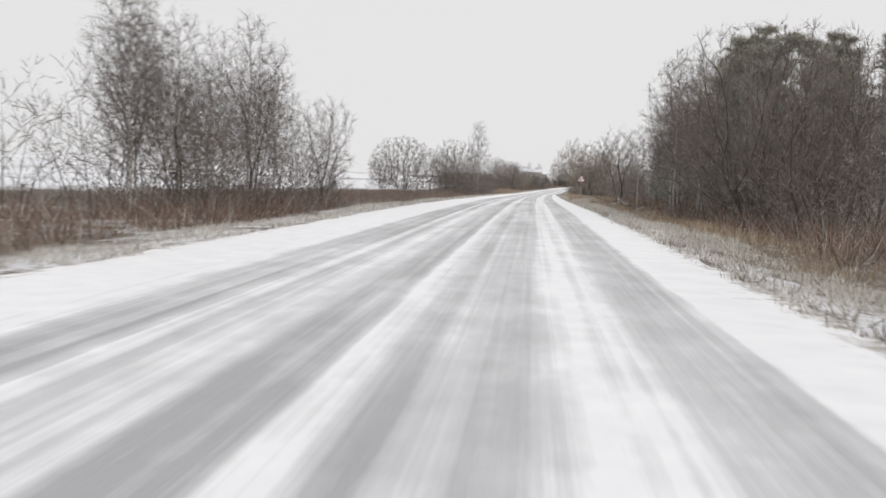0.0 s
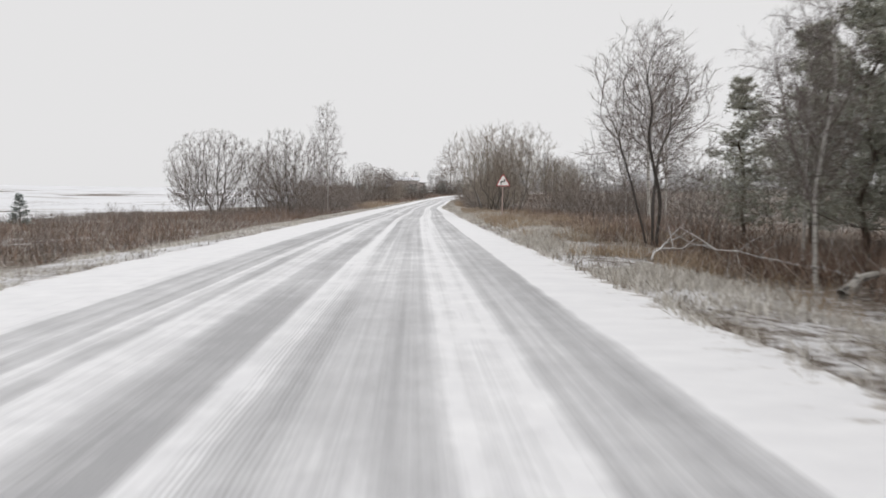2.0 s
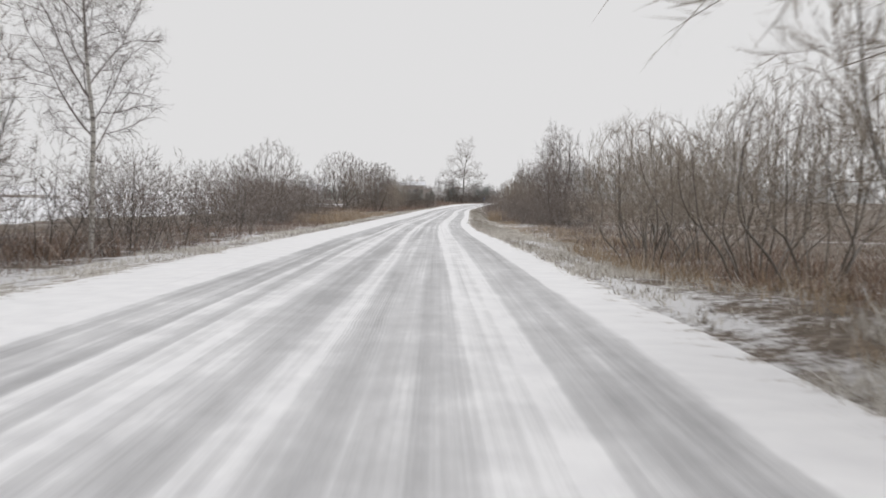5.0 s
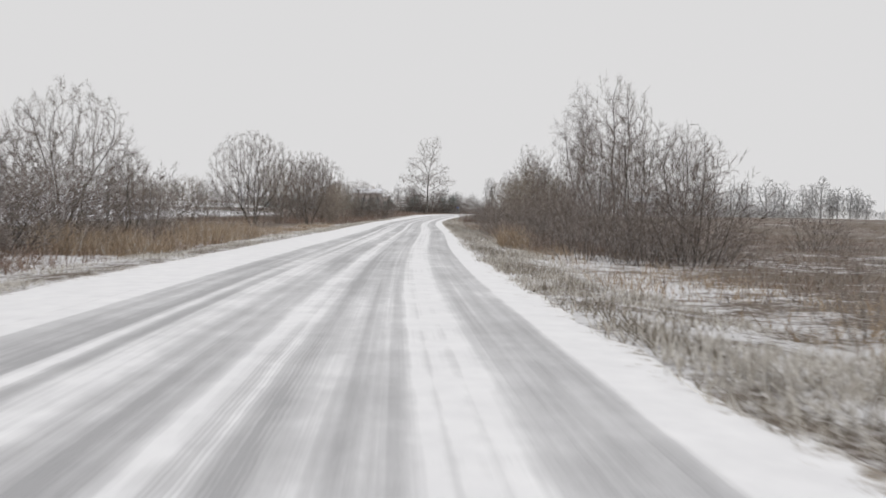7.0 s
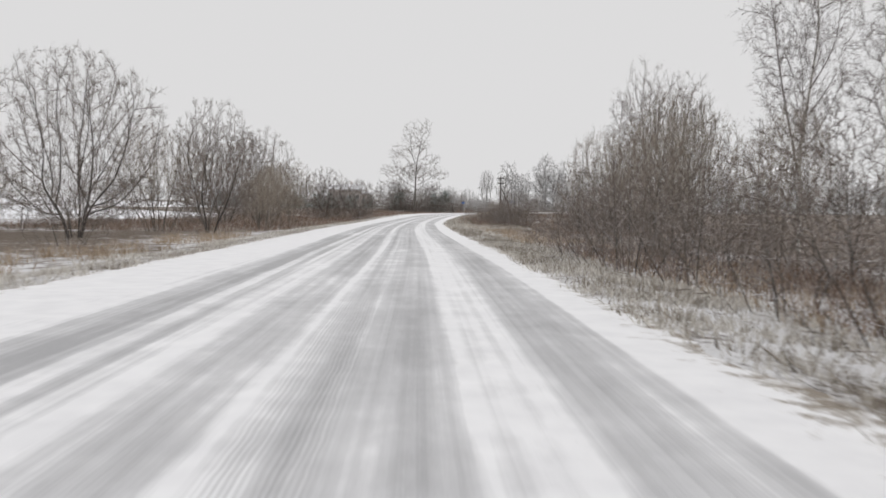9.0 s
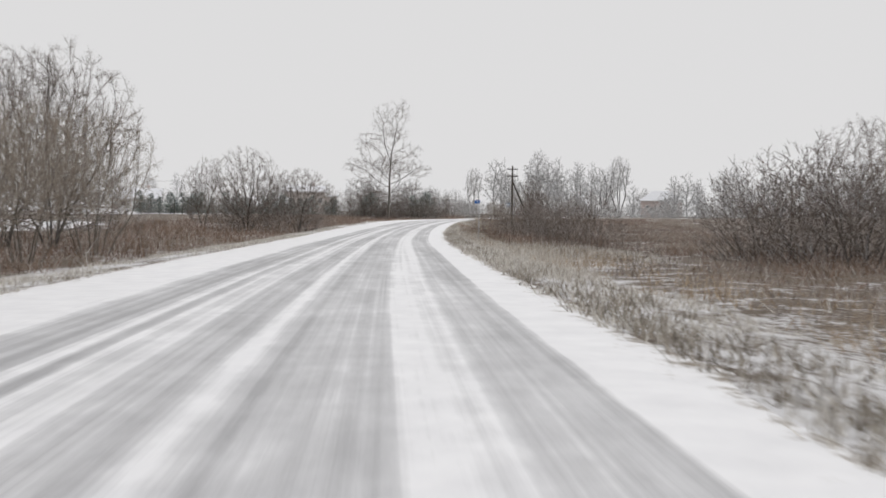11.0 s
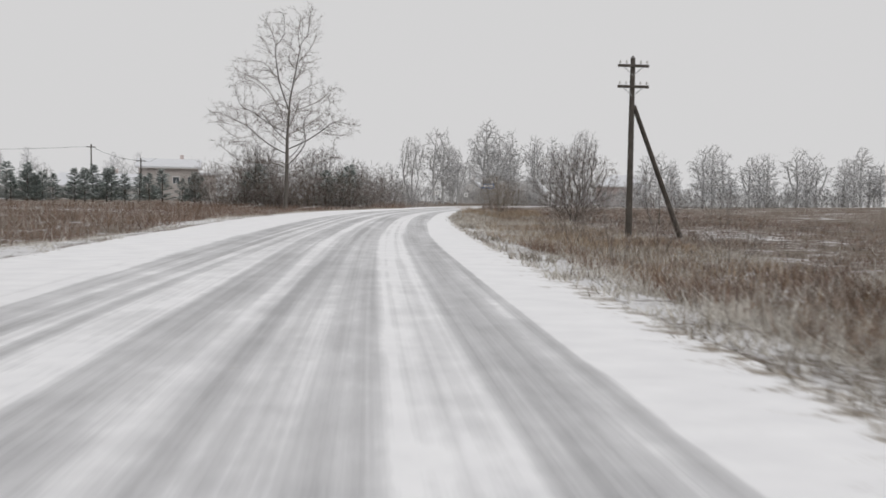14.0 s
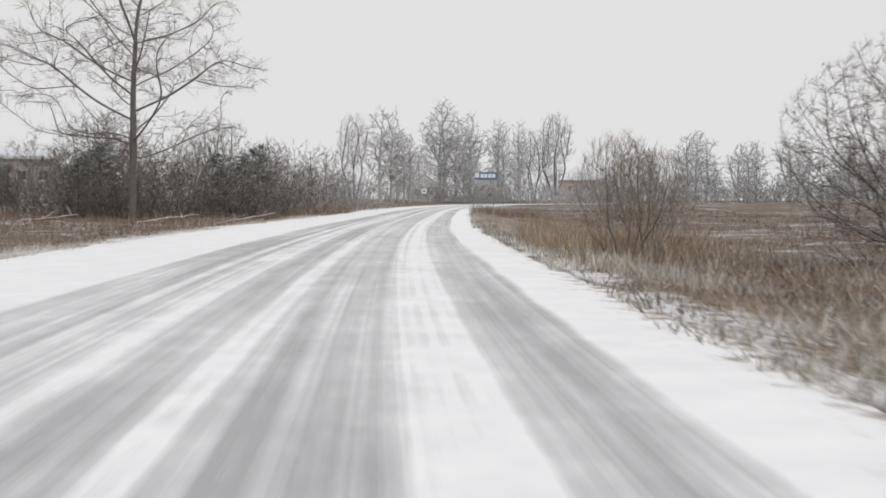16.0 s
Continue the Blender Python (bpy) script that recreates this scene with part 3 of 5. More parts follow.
    while todo:
        i = todo.pop()
        line = [i] if above[i] < 0 else [above[i], i]
        while kids[line[-1]]:
            order = sorted(kids[line[-1]], key=lambda c: -thick[c])
            todo += order[1:]
            line.append(order[0])
        if len(line) < 2:
            continue
        r = [float(thick[k]) for k in line]
        if above[i] >= 0:
            r[0] = r[1]
        pts = [spots[k] for k in line]
        home = woods[0][stem_of[i]] if r[0] > split else woods[1]
        if r[0] < max(0.011, 1.8 * twig):
            pts.append(pts[-1] + (pts[-1] - pts[-2]) * 0.6)
            home.ribbon(pts, r)
        else:
            cut = next((k for k, v in enumerate(r) if v < 1.5 * twig and k > 1), len(r) - 1)
            home.tube(pts[:cut + 1], r[:cut + 1], 9 if r[0] > 0.12 else 6 if r[0] > 0.05 else 4 if r[0] > 0.025 else 3, False)
            if cut < len(r) - 1:
                woods[1].ribbon(pts[cut:] + [pts[-1] + (pts[-1] - pts[-2]) * 0.6], r[cut:])
    roll = random.Random(seed)
    for i in range(n):
        if above[i] < 0 or thick[i] > 3.2 * twig:
            continue
        d = (spots[i] - spots[above[i]]).normalized()
        for _ in range(sprigs if kids[i] else sprigs + 1):
            e = (d * roll.uniform(0.5, 1.1) + aside(d, roll) * 0.75 + Vector((0, 0, 0.8 * up))).normalized()
            ln = length * roll.uniform(0.45, 1.2)
            p = spots[above[i]].lerp(spots[i], roll.random())
            mid = p + e * ln * 0.5
            tip = mid + (e * (1 - droop) + Vector((roll.gauss(0, 0.12), roll.gauss(0, 0.12), 0.3 * up - droop))).normalized() * ln * 0.6
            woods[1].ribbon([p, mid, tip], [0.85 * twig, 0.65 * twig])
            for q, f in ((p.lerp(mid, 0.6), 0.55), (mid, 0.5), (mid.lerp(tip, 0.5), 0.4))[:fine]:
                b = (e * 0.8 + aside(e, roll) * 0.7 + Vector((0, 0, 0.5 * up - droop))).normalized()
                woods[1].ribbon([q, q + b * ln * f * roll.uniform(0.6, 1.2)], [0.6 * twig])
    return woods


def fan_stems(seed, count, spread, foot, rise, bow=0.35):
    """Stems that rise from one foot and bow outward."""
    rng = random.Random(seed)
    out = []
    for k in range(count):
        a = 2.4 * k + rng.uniform(-0.5, 0.5)
        o, t = foot * math.sqrt((k + 0.3) / count), spread * math.sqrt((k + 0.2) / count) * rng.uniform(0.8, 1.1)
        c, si, h = math.cos(a), math.sin(a), rise * rng.uniform(0.75, 1.1)
        out.append([(o * c, o * si, -0.25), (o * c + bow * t * c, o * si + bow * t * si, 0.45 * h), (o * c + t * c, o * si + t * si, h)])
    return out


def side_limbs(seed, trunk, low, high, count, reach, rise, out=0.75):
    """Limbs that leave a trunk line in a spiral and bend upward; reach gives their length by height."""
    rng = random.Random(seed)
    zs = [p[2] for p in trunk]
    limbs = []
    for k in range(count):
        z = low + (high - low) * (k + rng.uniform(0.1, 0.9)) / count
        x, y = float(np.interp(z, zs, [p[0] for p in trunk])), float(np.interp(z, zs, [p[1] for p in trunk]))
        a = 2.4 * k + rng.uniform(-0.5, 0.5)
        r = out * float(np.interp(z, [p[0] for p in reach], [p[1] for p in reach])) * rng.uniform(0.75, 1.15)
        c, si, u = math.cos(a), math.sin(a), rise * rng.uniform(0.7, 1.3)
        limbs.append([(x, y, z), (x + 0.4 * r * c, y + 0.4 * r * si, z + 0.32 * r * u), (x + 0.75 * r * c, y + 0.75 * r * si, z + 0.75 * r * u), (x + r * c, y + r * si, z + 1.15 * r * u)])
    return limbs


def willow_woods(k):
    """A wide willow: many leaning stems and a rounded head of fine upright twigs."""
    heads = (
        [(-1.6, 0, 3.6, 2.5, 2.3, 2.2), (1.3, 0.5, 3.9, 2.4, 2.3, 2.3), (0, -0.8, 4.0, 2.4, 2.2, 2.2), (-3.0, 0.2, 2.7, 1.5, 1.6, 1.5), (3.1, -0.2, 2.6, 1.6, 1.6, 1.6)],
        [(0, 0, 4.1, 2.7, 2.6, 2.2), (-2.0, 0.6, 3.2, 2.0, 2.0, 2.0), (2.2, -0.5, 3.4, 2.0, 2.0, 2.1), (0.5, 1.2, 2.8, 2.6, 2.2, 1.9)],
        [(-0.9, 0.3, 3.7, 2.2, 2.4, 2.5), (1.9, 0, 3.0, 2.0, 2.1, 2.0), (-2.6, -0.3, 2.6, 1.7, 1.8, 1.7), (0.4, -1.0, 4.3, 1.9, 1.8, 1.8)])[k % 3]
    return grown(10 + k, fan_stems(10 + k, 12, 1.7, 0.9, 1.9), heads, 2900, 0.27, 0.0068, 2.45, 2, 0.5, up=0.36, keep=0.65, gnarl=0.15, shell=0.3, split=0.022, bare=0.5, fine=3)


def round_woods(k):
    """A broad tree that parts near the ground into a few dark limbs under a domed crown."""
    crowns = (
        [(0, 0, 3.5, 4.0, 3.8, 3.0), (0, 0, 1.7, 3.7, 3.3, 1.4), (0.3, 0, 4.2, 2.6, 2.6, 2.2)],
        [(-0.7, 0, 4.0, 3.1, 3.0, 2.7), (1.8, 0.3, 3.3, 2.5, 2.5, 2.4), (-2.2, 0, 2.6, 2.0, 2.0, 1.9), (0, 0, 1.6, 3.6, 3.2, 1.4)],
        [(0.4, 0, 3.9, 2.8, 2.7, 2.6), (-1.4, 0.4, 3.3, 2.2, 2.2, 2.2), (2.0, 0, 2.7, 2.0, 2.0, 1.9), (0, 0, 1.6, 3.2, 3.0, 1.4)])[k % 3]
    return grown(20 + k, fan_stems(20 + k, 5, 0.8, 0.3, 1.2, 0.3), crowns, 3600, 0.26, 0.0068, 2.45, 3, 0.34, up=0.1, keep=0.6, gnarl=0.18, shell=0.26, split=0.025, bare=0.3, fine=2)


def bare_woods(k):
    """A taller tree: a crooked trunk that forks into ascending limbs."""
    trunks = (
        [[(0, 0, -0.25), (0.08, 0.05, 1.7), (-0.3, 0.1, 3.4), (-0.2, 0, 4.6)], [(0.06, 0.04, 1.6), (0.8, -0.2, 3.2), (1.1, -0.1, 4.6)]],
        [[(0, 0, -0.25), (-0.25, 0, 1.4), (-0.9, 0.2, 3.6)], [(0.1, 0.1, -0.25), (0.45, 0.2, 1.6), (0.8, -0.2, 3.9)], [(0, -0.1, -0.25), (0.0, -0.5, 1.8), (0.2, -0.9, 3.6)]],
        [[(0, 0, -0.25), (0.15, 0, 1.2), (0.0, 0.2, 3.8)], [(0.12, 0, 1.0), (-0.8, 0.3, 2.6), (-1.2, 0.1, 4.0)], [(0.13, 0, 1.3), (0.9, -0.3, 2.8), (1.3, 0, 4.0)]])[k % 3]
    crowns = (
        [(-0.5, 0, 5.6, 1.5, 1.6, 1.7), (1.3, 0, 5.5, 1.3, 1.5, 1.7), (-1.2, 0.2, 4.0, 1.4, 1.5, 1.4), (1.5, 0, 3.9, 1.3, 1.4, 1.2), (0.1, 0, 2.9, 2.0, 1.8, 1.0)],
        [(-1.1, 0.2, 5.0, 1.6, 1.6, 2.0), (0.9, -0.2, 5.3, 1.6, 1.6, 2.0), (0, 0, 3.2, 2.3, 2.1, 1.5)],
        [(0, 0.2, 5.4, 1.8, 1.8, 1.8), (-1.5, 0, 4.4, 1.4, 1.6, 1.7), (1.6, 0, 4.4, 1.4, 1.6, 1.8), (0, 0, 2.8, 2.0, 2.0, 1.2)])[k % 3]
    return grown(30 + k, trunks, crowns, 1500, 0.26, 0.007, 2.4, 2, 0.5, up=0.16, keep=0.6, gnarl=0.22, shell=0.5, split=0.025, bare=0.8, fine=2)


def birch_woods(k):
    """A slender birch: a white trunk, steep limbs and fine twigs that hang at their ends."""
    trunk = [[(0, 0, -0.25), (0.1, 0, 3.0), (-0.1 - 0.3 * k, 0.1, 6.2), (0.05 - 0.2 * k, 0, 8.8)]]
    trunk += side_limbs(60 + k, trunk[0], 2.4, 8.2, 17, [(2.4, 1.5), (4.5, 1.7), (8.2, 0.7)], 1.3)
    if k:
        trunk.append([(0.08, 0, 2.2), (0.9, 0.2, 4.8), (1.3, 0.1, 7.0)])
    crown = [(0, 0, 8.3, 1.2, 1.2, 1.7), (-0.2, 0, 6.6, 1.7, 1.7, 1.6), (0.1, 0, 5.0, 1.9, 1.9, 1.5), (0.2, 0, 3.6, 1.6, 1.6, 1.2)] + ([(1.3, 0, 6.6, 1.2, 1.2, 1.5)] if k else [])
    return grown(60 + k, trunk, crown, 2000, 0.27, 0.006, 2.35, 3, 0.5, up=0.25, droop=0.36, keep=0.5, gnarl=0.14, shell=0.6, split=0.04, bare=1.8)


def poplar_woods(_):
    """The old tree by the bend: a straight grey trunk, wide tiers of crooked limbs below, the head swept to one side."""
    stem = [(0, 0, -0.3), (0.12, 0, 3.0), (0.2, 0.1, 7.0), (0.4, 0, 10.5), (1.0, 0, 13.6), (1.7, 0.1, 17.0)]
    fork = [(0.38, 0.03, 9.4), (-0.6, 0.2, 12.2), (-1.0, 0.2, 14.8), (-1.0, 0.2, 16.6)]
    trunk = [stem, fork] + side_limbs(113, stem, 3.2, 10.0, 15, [(3.2, 5.0), (4.6, 6.4), (7.0, 6.0), (10.0, 4.2)], 0.5) + side_limbs(115, stem, 10.2, 16.4, 9, [(10.2, 3.6), (13.0, 2.4), (16.4, 1.6)], 0.9) + side_limbs(117, fork, 11.0, 16.0, 6, [(11.0, 2.6), (16.0, 1.5)], 0.9)
    crown = [(2.0, 0, 17.8, 1.9, 1.9, 2.7), (-0.9, 0, 16.4, 2.2, 2.1, 2.8), (0.6, 0, 14.0, 2.9, 2.9, 2.0), (-3.4, -0.3, 12.4, 2.8, 2.6, 2.1), (-4.2, 0.3, 8.8, 3.4, 3.2, 1.9), (4.6, -0.3, 8.2, 2.9, 3.0, 1.6),
             (3.9, 0.3, 11.2, 2.3, 2.4, 1.5), (0.8, 3.8, 8.4, 3.2, 2.9, 2.0), (-0.5, -3.8, 9.0, 3.2, 2.9, 2.0), (-4.8, 0, 6.2, 2.6, 2.6, 1.0), (-1.4, 0, 4.4, 3.4, 3.0, 1.0), (3.6, 0, 5.2, 2.6, 2.6, 1.0)]
    return grown(113, trunk, crown, 3200, 0.38, 0.0105, 2.25, 2, 0.7, up=0.06, keep=0.7, gnarl=0.24, shell=0.6, split=0.05, bare=2.8, fine=2)


def haze_grey_woods(k):
    return grown(100 + k, fan_stems(100 + k, 3, 1.0, 0.3, 3.0, 0.3), [(0, 0, 5.4, 2.6, 2.6, 2.5), (-1.6, 0, 3.8, 2.0, 2.2, 2.0), (1.6, 0.2, 4.0, 2.0, 2.2, 2.2)], 800, 0.42, 0.017, 2.6, 2, 0.65, up=0.16, gnarl=0.2, split=0.04, bare=1.0, fine=1)


def haze_pale_woods(k):
    """A tall far birch: a narrow uneven head of fine hanging twigs."""
    s = 1 - 2 * k
    stem = [(0, 0, -0.3), (0.2, 0, 6.0), (0.1 - 0.5 * k, 0, 12.4)]
    trunk = [stem, [(0.1, 0, 3.0), (1.6 * s, 0.3, 7.0), (2.2 * s, 0.2, 10.0)]] + side_limbs(70 + k, stem, 3.0, 11.5, 9, [(3.0, 2.6), (7.0, 2.8), (11.5, 1.4)], 1.1)
    crown = [(0, 0, 12.4, 1.7, 1.7, 2.3), (0.2, 0, 9.6, 2.5, 2.5, 2.4), (2.0 * s, 0, 9.2, 1.9, 2.0, 2.4), (-1.2 * s, 0, 6.4, 2.2, 2.2, 2.4), (1.0 * s, 0, 4.6, 2.6, 2.4, 2.4)]
    return grown(70 + k, trunk, crown, 650, 0.6, 0.055, 3.2, 2, 1.1, up=0.22, droop=0.36, gnarl=0.16, split=0.09, bare=1.2, fine=1)


def haze_pale_willow_woods(k):
    return grown(80 + k, fan_stems(80 + k, 4, 1.8, 0.3, 5.0, 0.3), [(-1.8, 0, 9.6, 2.4, 2.4, 2.9), (1.6, 0, 10.2, 2.3, 2.4, 2.9), (0, 0.4, 7.6, 3.4, 3.0, 2.6), (-3.0, 0, 6.6, 1.7, 1.8, 1.9), (3.0, 0, 6.8, 1.7, 1.8, 1.9)], 1300, 0.48, 0.026, 2.6, 2, 0.85, up=0.26, gnarl=0.18, split=0.06, bare=2.6)


def needle_tuft(wood, rng, p, size, count):
    for _ in range(count):
        d = Vector((rng.gauss(0, 1), rng.gauss(0, 1), rng.gauss(0.35, 0.8))).normalized()
        side = d.orthogonal().normalized()
        side.rotate(Matrix.Rotation(rng.uniform(0, 6.28), 3, d))
        w = size * 0.045
        v0 = len(wood.verts)
        wood.verts += [p - side * w, p + side * w, p + d * size * rng.uniform(0.7, 1.2) + side * w * 0.3]
        wood.faces.append((v0, v0 + 1, v0 + 2))


def pine_woods(seed, height, reach, bare, whorls, tuft, count):
    rng = random.Random(seed)
    woods = [Wood(), Wood()]
    top = [Vector((rng.gauss(0, 0.05) * i, rng.gauss(0, 0.05) * i, height * i / 8 - 0.3)) for i in range(9)]
    woods[0].tube(top, [height * 0.014 * (1 - i / 8.6) for i in range(9)], 7)
    for w in range(whorls):
        s = bare + (1 - bare) * (w + rng.uniform(0, 0.6)) / whorls
        q = top[min(int(s * 8), 7)].lerp(top[min(int(s * 8), 7) + 1], s * 8 - min(int(s * 8), 7))
        ln = reach * (1.08 - (s - bare) / (1 - bare)) ** 0.8
        for b in range(rng.randint(4, 6)):
            a = rng.uniform(0, 6.28)
            d = Vector((math.cos(a), math.sin(a), rng.uniform(-0.1, 0.35))).normalized()
            n = 5
            pts = [q + d * ln * i / n + Vector((0, 0, 0.16 * ln * (i / n) ** 2)) for i in range(n + 1)]
            woods[0].tube(pts, [0.025 * (1 - i / 6) for i in range(n + 1)], 3)
            for i in range(1, n + 1):
                for _ in range(3):
                    p = pts[i] + Vector((rng.gauss(0, 0.13), rng.gauss(0, 0.13), rng.gauss(0.03, 0.08))) * ln
                    needle_tuft(woods[1], rng, p, tuft, count)
    return woods


def spruce_woods(seed, height, reach):
    """A bushy young fir: branches all round the stem, each set with upturned needle sprays."""
    rng = random.Random(seed)
    woods = [Wood(), Wood()]
    woods[0].tube([Vector((0, 0, -0.2)), Vector((0, 0, height * 0.6)), Vector((0, 0, height * 0.97))], [height * 0.014, height * 0.007, 0.006], 6)
    for b in range(90):
        s = 0.03 + 0.94 * (b + rng.random()) / 90
        ln = (reach * (1 - s) ** 0.75 + 0.05) * rng.uniform(0.6, 1.12)
        a = rng.uniform(0, 6.28)
        d = Vector((math.cos(a), math.sin(a), rng.uniform(0.0, 0.45))).normalized()
        p = Vector((0, 0, s * height))
        woods[1].ribbon([p, p + d * ln * 0.6, p + d * ln], [0.012, 0.01])
        for i in range(7):
            f = (i + 1.5) / 8.5
            q = p + d * ln * f
            for side in (-1, 1, 0):
                e = (d * 0.7 + Vector((-d.y, d.x, 0)) * side * 0.7 + Vector((0, 0, rng.uniform(-0.1, 0.9)))).normalized()
                z = 0.34 * reach * rng.uniform(0.6, 1.2) * (0.5 + 0.5 * (1 - s))
                woods[1].ribbon([q, q + e * z * 0.5, q + e * z], [0.018, 0.026])
    woods[1].ribbon([Vector((0, 0, height * 0.9)), Vector((0.01, 0, height))], [0.02])
    return woods


# name: label, category, maker, trunk material, twig material
KINDS = {
    "willow_bush": ("round leafless willow bush with many fanned grey-brown stems", "bush", willow_woods, WILLOW_BARK, WILLOW_TWIG),
    "round_tree": ("leafless broadleaf tree with a broad rounded crown", "tree", round_woods, BARK, TWIG),
    "bare_tree": ("leafless young tree with spreading dark branches", "tree", bare_woods, BARK, TWIG),
    "thicket_bush": ("dense leafless brown thicket of thin stems", "bush", lambda k: branched(40 + k, 16, 1.7, 2.7, 1.9, 2.8, 58, 0.022, (0.36, 0.3), (52, 54), 0.55, 0.0112, depth=1, bare=0.03, up=0.06, split=0.012, low=0.1), BARK, TWIG),
    "low_shrub": ("low bare shrub with thin twigs in dead grass", "bush", lambda k: branched(50 + k, 9, 0.35, 1.15, 0.9, 1.3, 52, 0.012, (0.24, 0.22), (36, 40), 0.3, 0.007, depth=1, bare=0.1, split=0.009, low=0.1), BARK, TWIG),
    "birch_tree": ("bare birch with white bark and fine hanging twigs", "tree", birch_woods, BIRCH, BIRCH_TWIG),
    # next five kinds: pale or grey colours stand in for haze
    "haze_pale_birch": ("tall distant birch, pale grey to stand for haze", "tree", haze_pale_woods, HAZE_PALE_BARK, HAZE_PALE_TWIG),
    "haze_pale_bush": ("bushes at the foot of far trees, greyed to stand for haze", "bush", lambda k: branched(140 + k, 12, 2.0, 3.0, 2.0, 3.0, 56, 0.05, (0.6, 0.5), (38, 42), 0.9, 0.06, depth=1, bare=0.05, up=0.15, split=1, low=0.1), HAZE_GREY_BARK, HAZY_TWIG),
    "haze_pale_willow": ("large willow with a fan of upright limbs, paled for haze", "tree", haze_pale_willow_woods, HAZE_GREY_BARK, HAZE_PALE_TWIG),
    "haze_grey_bush": ("leafless bushes by the road bend, coloured grey for haze", "bush", lambda k: branched(90 + k, 12, 1.8, 3.0, 2.0, 3.0, 54, 0.032, (0.5, 0.42), (36, 40), 0.72, 0.018, depth=1, bare=0.08, up=0.15, split=0.016, low=0.1), HAZE_GREY_BARK, HAZE_GREY_TWIG),
    "haze_grey_tree": ("leafless tree with a rounded crown, coloured grey for haze", "tree", haze_grey_woods, HAZE_GREY_BARK, HAZE_GREY_TWIG),
    "poplar_tree": ("tall old leafless tree with a grey trunk and wide limbs", "tree", poplar_woods, OLD_BARK, TWIG),
    "pine_tree": ("dark pine with a bare lower trunk", "tree", lambda k: pine_woods(120 + k, 10.0, 2.7, 0.14, 17, 0.34, 17), PINE_BARK, NEEDLE),
    "young_spruce": ("young blue-green spruce dusted with snow", "tree", lambda k: spruce_woods(130 + k, 4.5, 1.25), PINE_BARK, FIR_NEEDLE),
}
FIRST, TALL = {}, {}


def plant(kind, x, y, height, variant=0, turn=None, wide=1.0, label="", group="", sink=0.0):
    """Sets one tree or bush on the ground at x, y with that height."""
    words, category, maker, bark, twig = KINDS[kind]
    turn = (x * 37.7 + y * 11.3) % 360 if turn is None else turn
    m = pose(x, y, float(ground_z(x, y)) - sink, 0, 0, turn)
    key = (kind, variant)
    if key in FIRST:
        s = height / TALL[key]
    else:
        woods = maker(variant)
        TALL[key] = float(np.percentile([p[2] for p in woods[1].verts], 99.6))
        s = height / TALL[key]
        ob = thing(kind, m, label or words, category, group or "roadside trees and bushes")
        for w in woods[0] if isinstance(woods[0], list) else [woods[0]]:
            if w.verts:
                piece("stem" if category == "bush" else "trunk", w.mesh("trunk", bark), ob)
        piece("crown", woods[1].mesh("crown", twig), ob)
        ob.scale = (s * wide, s * wide, s)
        FIRST[key] = ob
        return ob
    ob = FIRST[key]
    got = copy_thing(ob, m)
    got.scale = (s * wide, s * wide, s)
    return tagged(got, label or words, category, group or "roadside trees and bushes")


def row_of(kind, x0, y0, x1, y1, count, height, seed, spread=1.5, variants=2, wide=1.0):
    """Bushes or trees strewn along a line."""
    rng = random.Random(seed)
    for i in range(count):
        s = (i + rng.uniform(0.15, 0.85)) / count
        plant(kind, x0 + (x1 - x0) * s + rng.gauss(0, spread), y0 + (y1 - y0) * s + rng.gauss(0, spread * 0.6), height * rng.uniform(0.8, 1.15), rng.randrange(variants), rng.uniform(0, 360), wide)


# east side, from the start to the warning sign
plant("round_tree", 8.9, 36.5, 8.0, 0, wide=0.95, label="broad bare roadside tree with a dense domed crown")
plant("round_tree", 11.2, 39.5, 8.4, 1)
plant("round_tree", 9.8, 32.5, 6.2, 2, wide=0.8)
plant("bare_tree", 12.6, 34, 7.4, 1, wide=1.1)
row_of("thicket_bush", 9.6, 25, 9.0, 41, 8, 3.6, 1, 0.6, 3, 1.1)
row_of("thicket_bush", 12.5, 24, 13.5, 62, 10, 4.4, 2, 0.9, 3)
row_of("low_shrub", 7.2, 18, 8.4, 60, 9, 1.4, 43, 0.6)
for x, y, h, v in ((10.4, 48.5, 9.5, 0), (12.5, 54, 10.5, 1), (10.6, 58, 7.4, 0), (14.0, 47, 9.4, 1), (14.5, 57, 10.5, 0), (11.4, 44, 9.0, 1), (17, 52, 9.5, 1), (16.5, 43, 9.0, 0), (12.2, 50.5, 10.5, 0), (19, 47, 9.6, 1), (13.0, 61, 7.8, 1), (11.2, 53.5, 9.5, 0), (15.5, 62, 8.6, 1), (13.6, 42, 8.6, 0), (18, 58, 11.5, 0), (11.6, 63, 6.0, 1), (13.6, 65, 6.8, 0), (15.6, 66, 7.0, 1), (9.1, 66.2, 4.6, 0), (9.9, 63.4, 5.4, 1), (9.6, 60.6, 6.2, 0), (11.4, 67, 6.2, 1)):
    plant("pine_tree", x, y, h, v)
for x, y, h, v in ((7.2, 46.5, 8.0, 0), (6.5, 56.2, 5.4, 1), (8.4, 52.5, 8.2, 1), (8.0, 60, 5.4, 0), (8.0, 44, 8.0, 1), (9.0, 48.4, 8.4, 0), (7.6, 50, 7.6, 1), (9.2, 56, 8.4, 0)):
    plant("birch_tree", x, y, h, v)
plant("bare_tree", 6.3, 65.2, 5.6, 1, wide=1.25)
row_of("thicket_bush", 9.2, 64, 11.5, 80, 5, 2.8, 4, 0.8, 3)
row_of("low_shrub", 6.5, 60, 9, 100, 9, 1.9, 5, 0.8)
plant("birch_tree", 14.2, 94.3, 11.5, 0, wide=1.25)
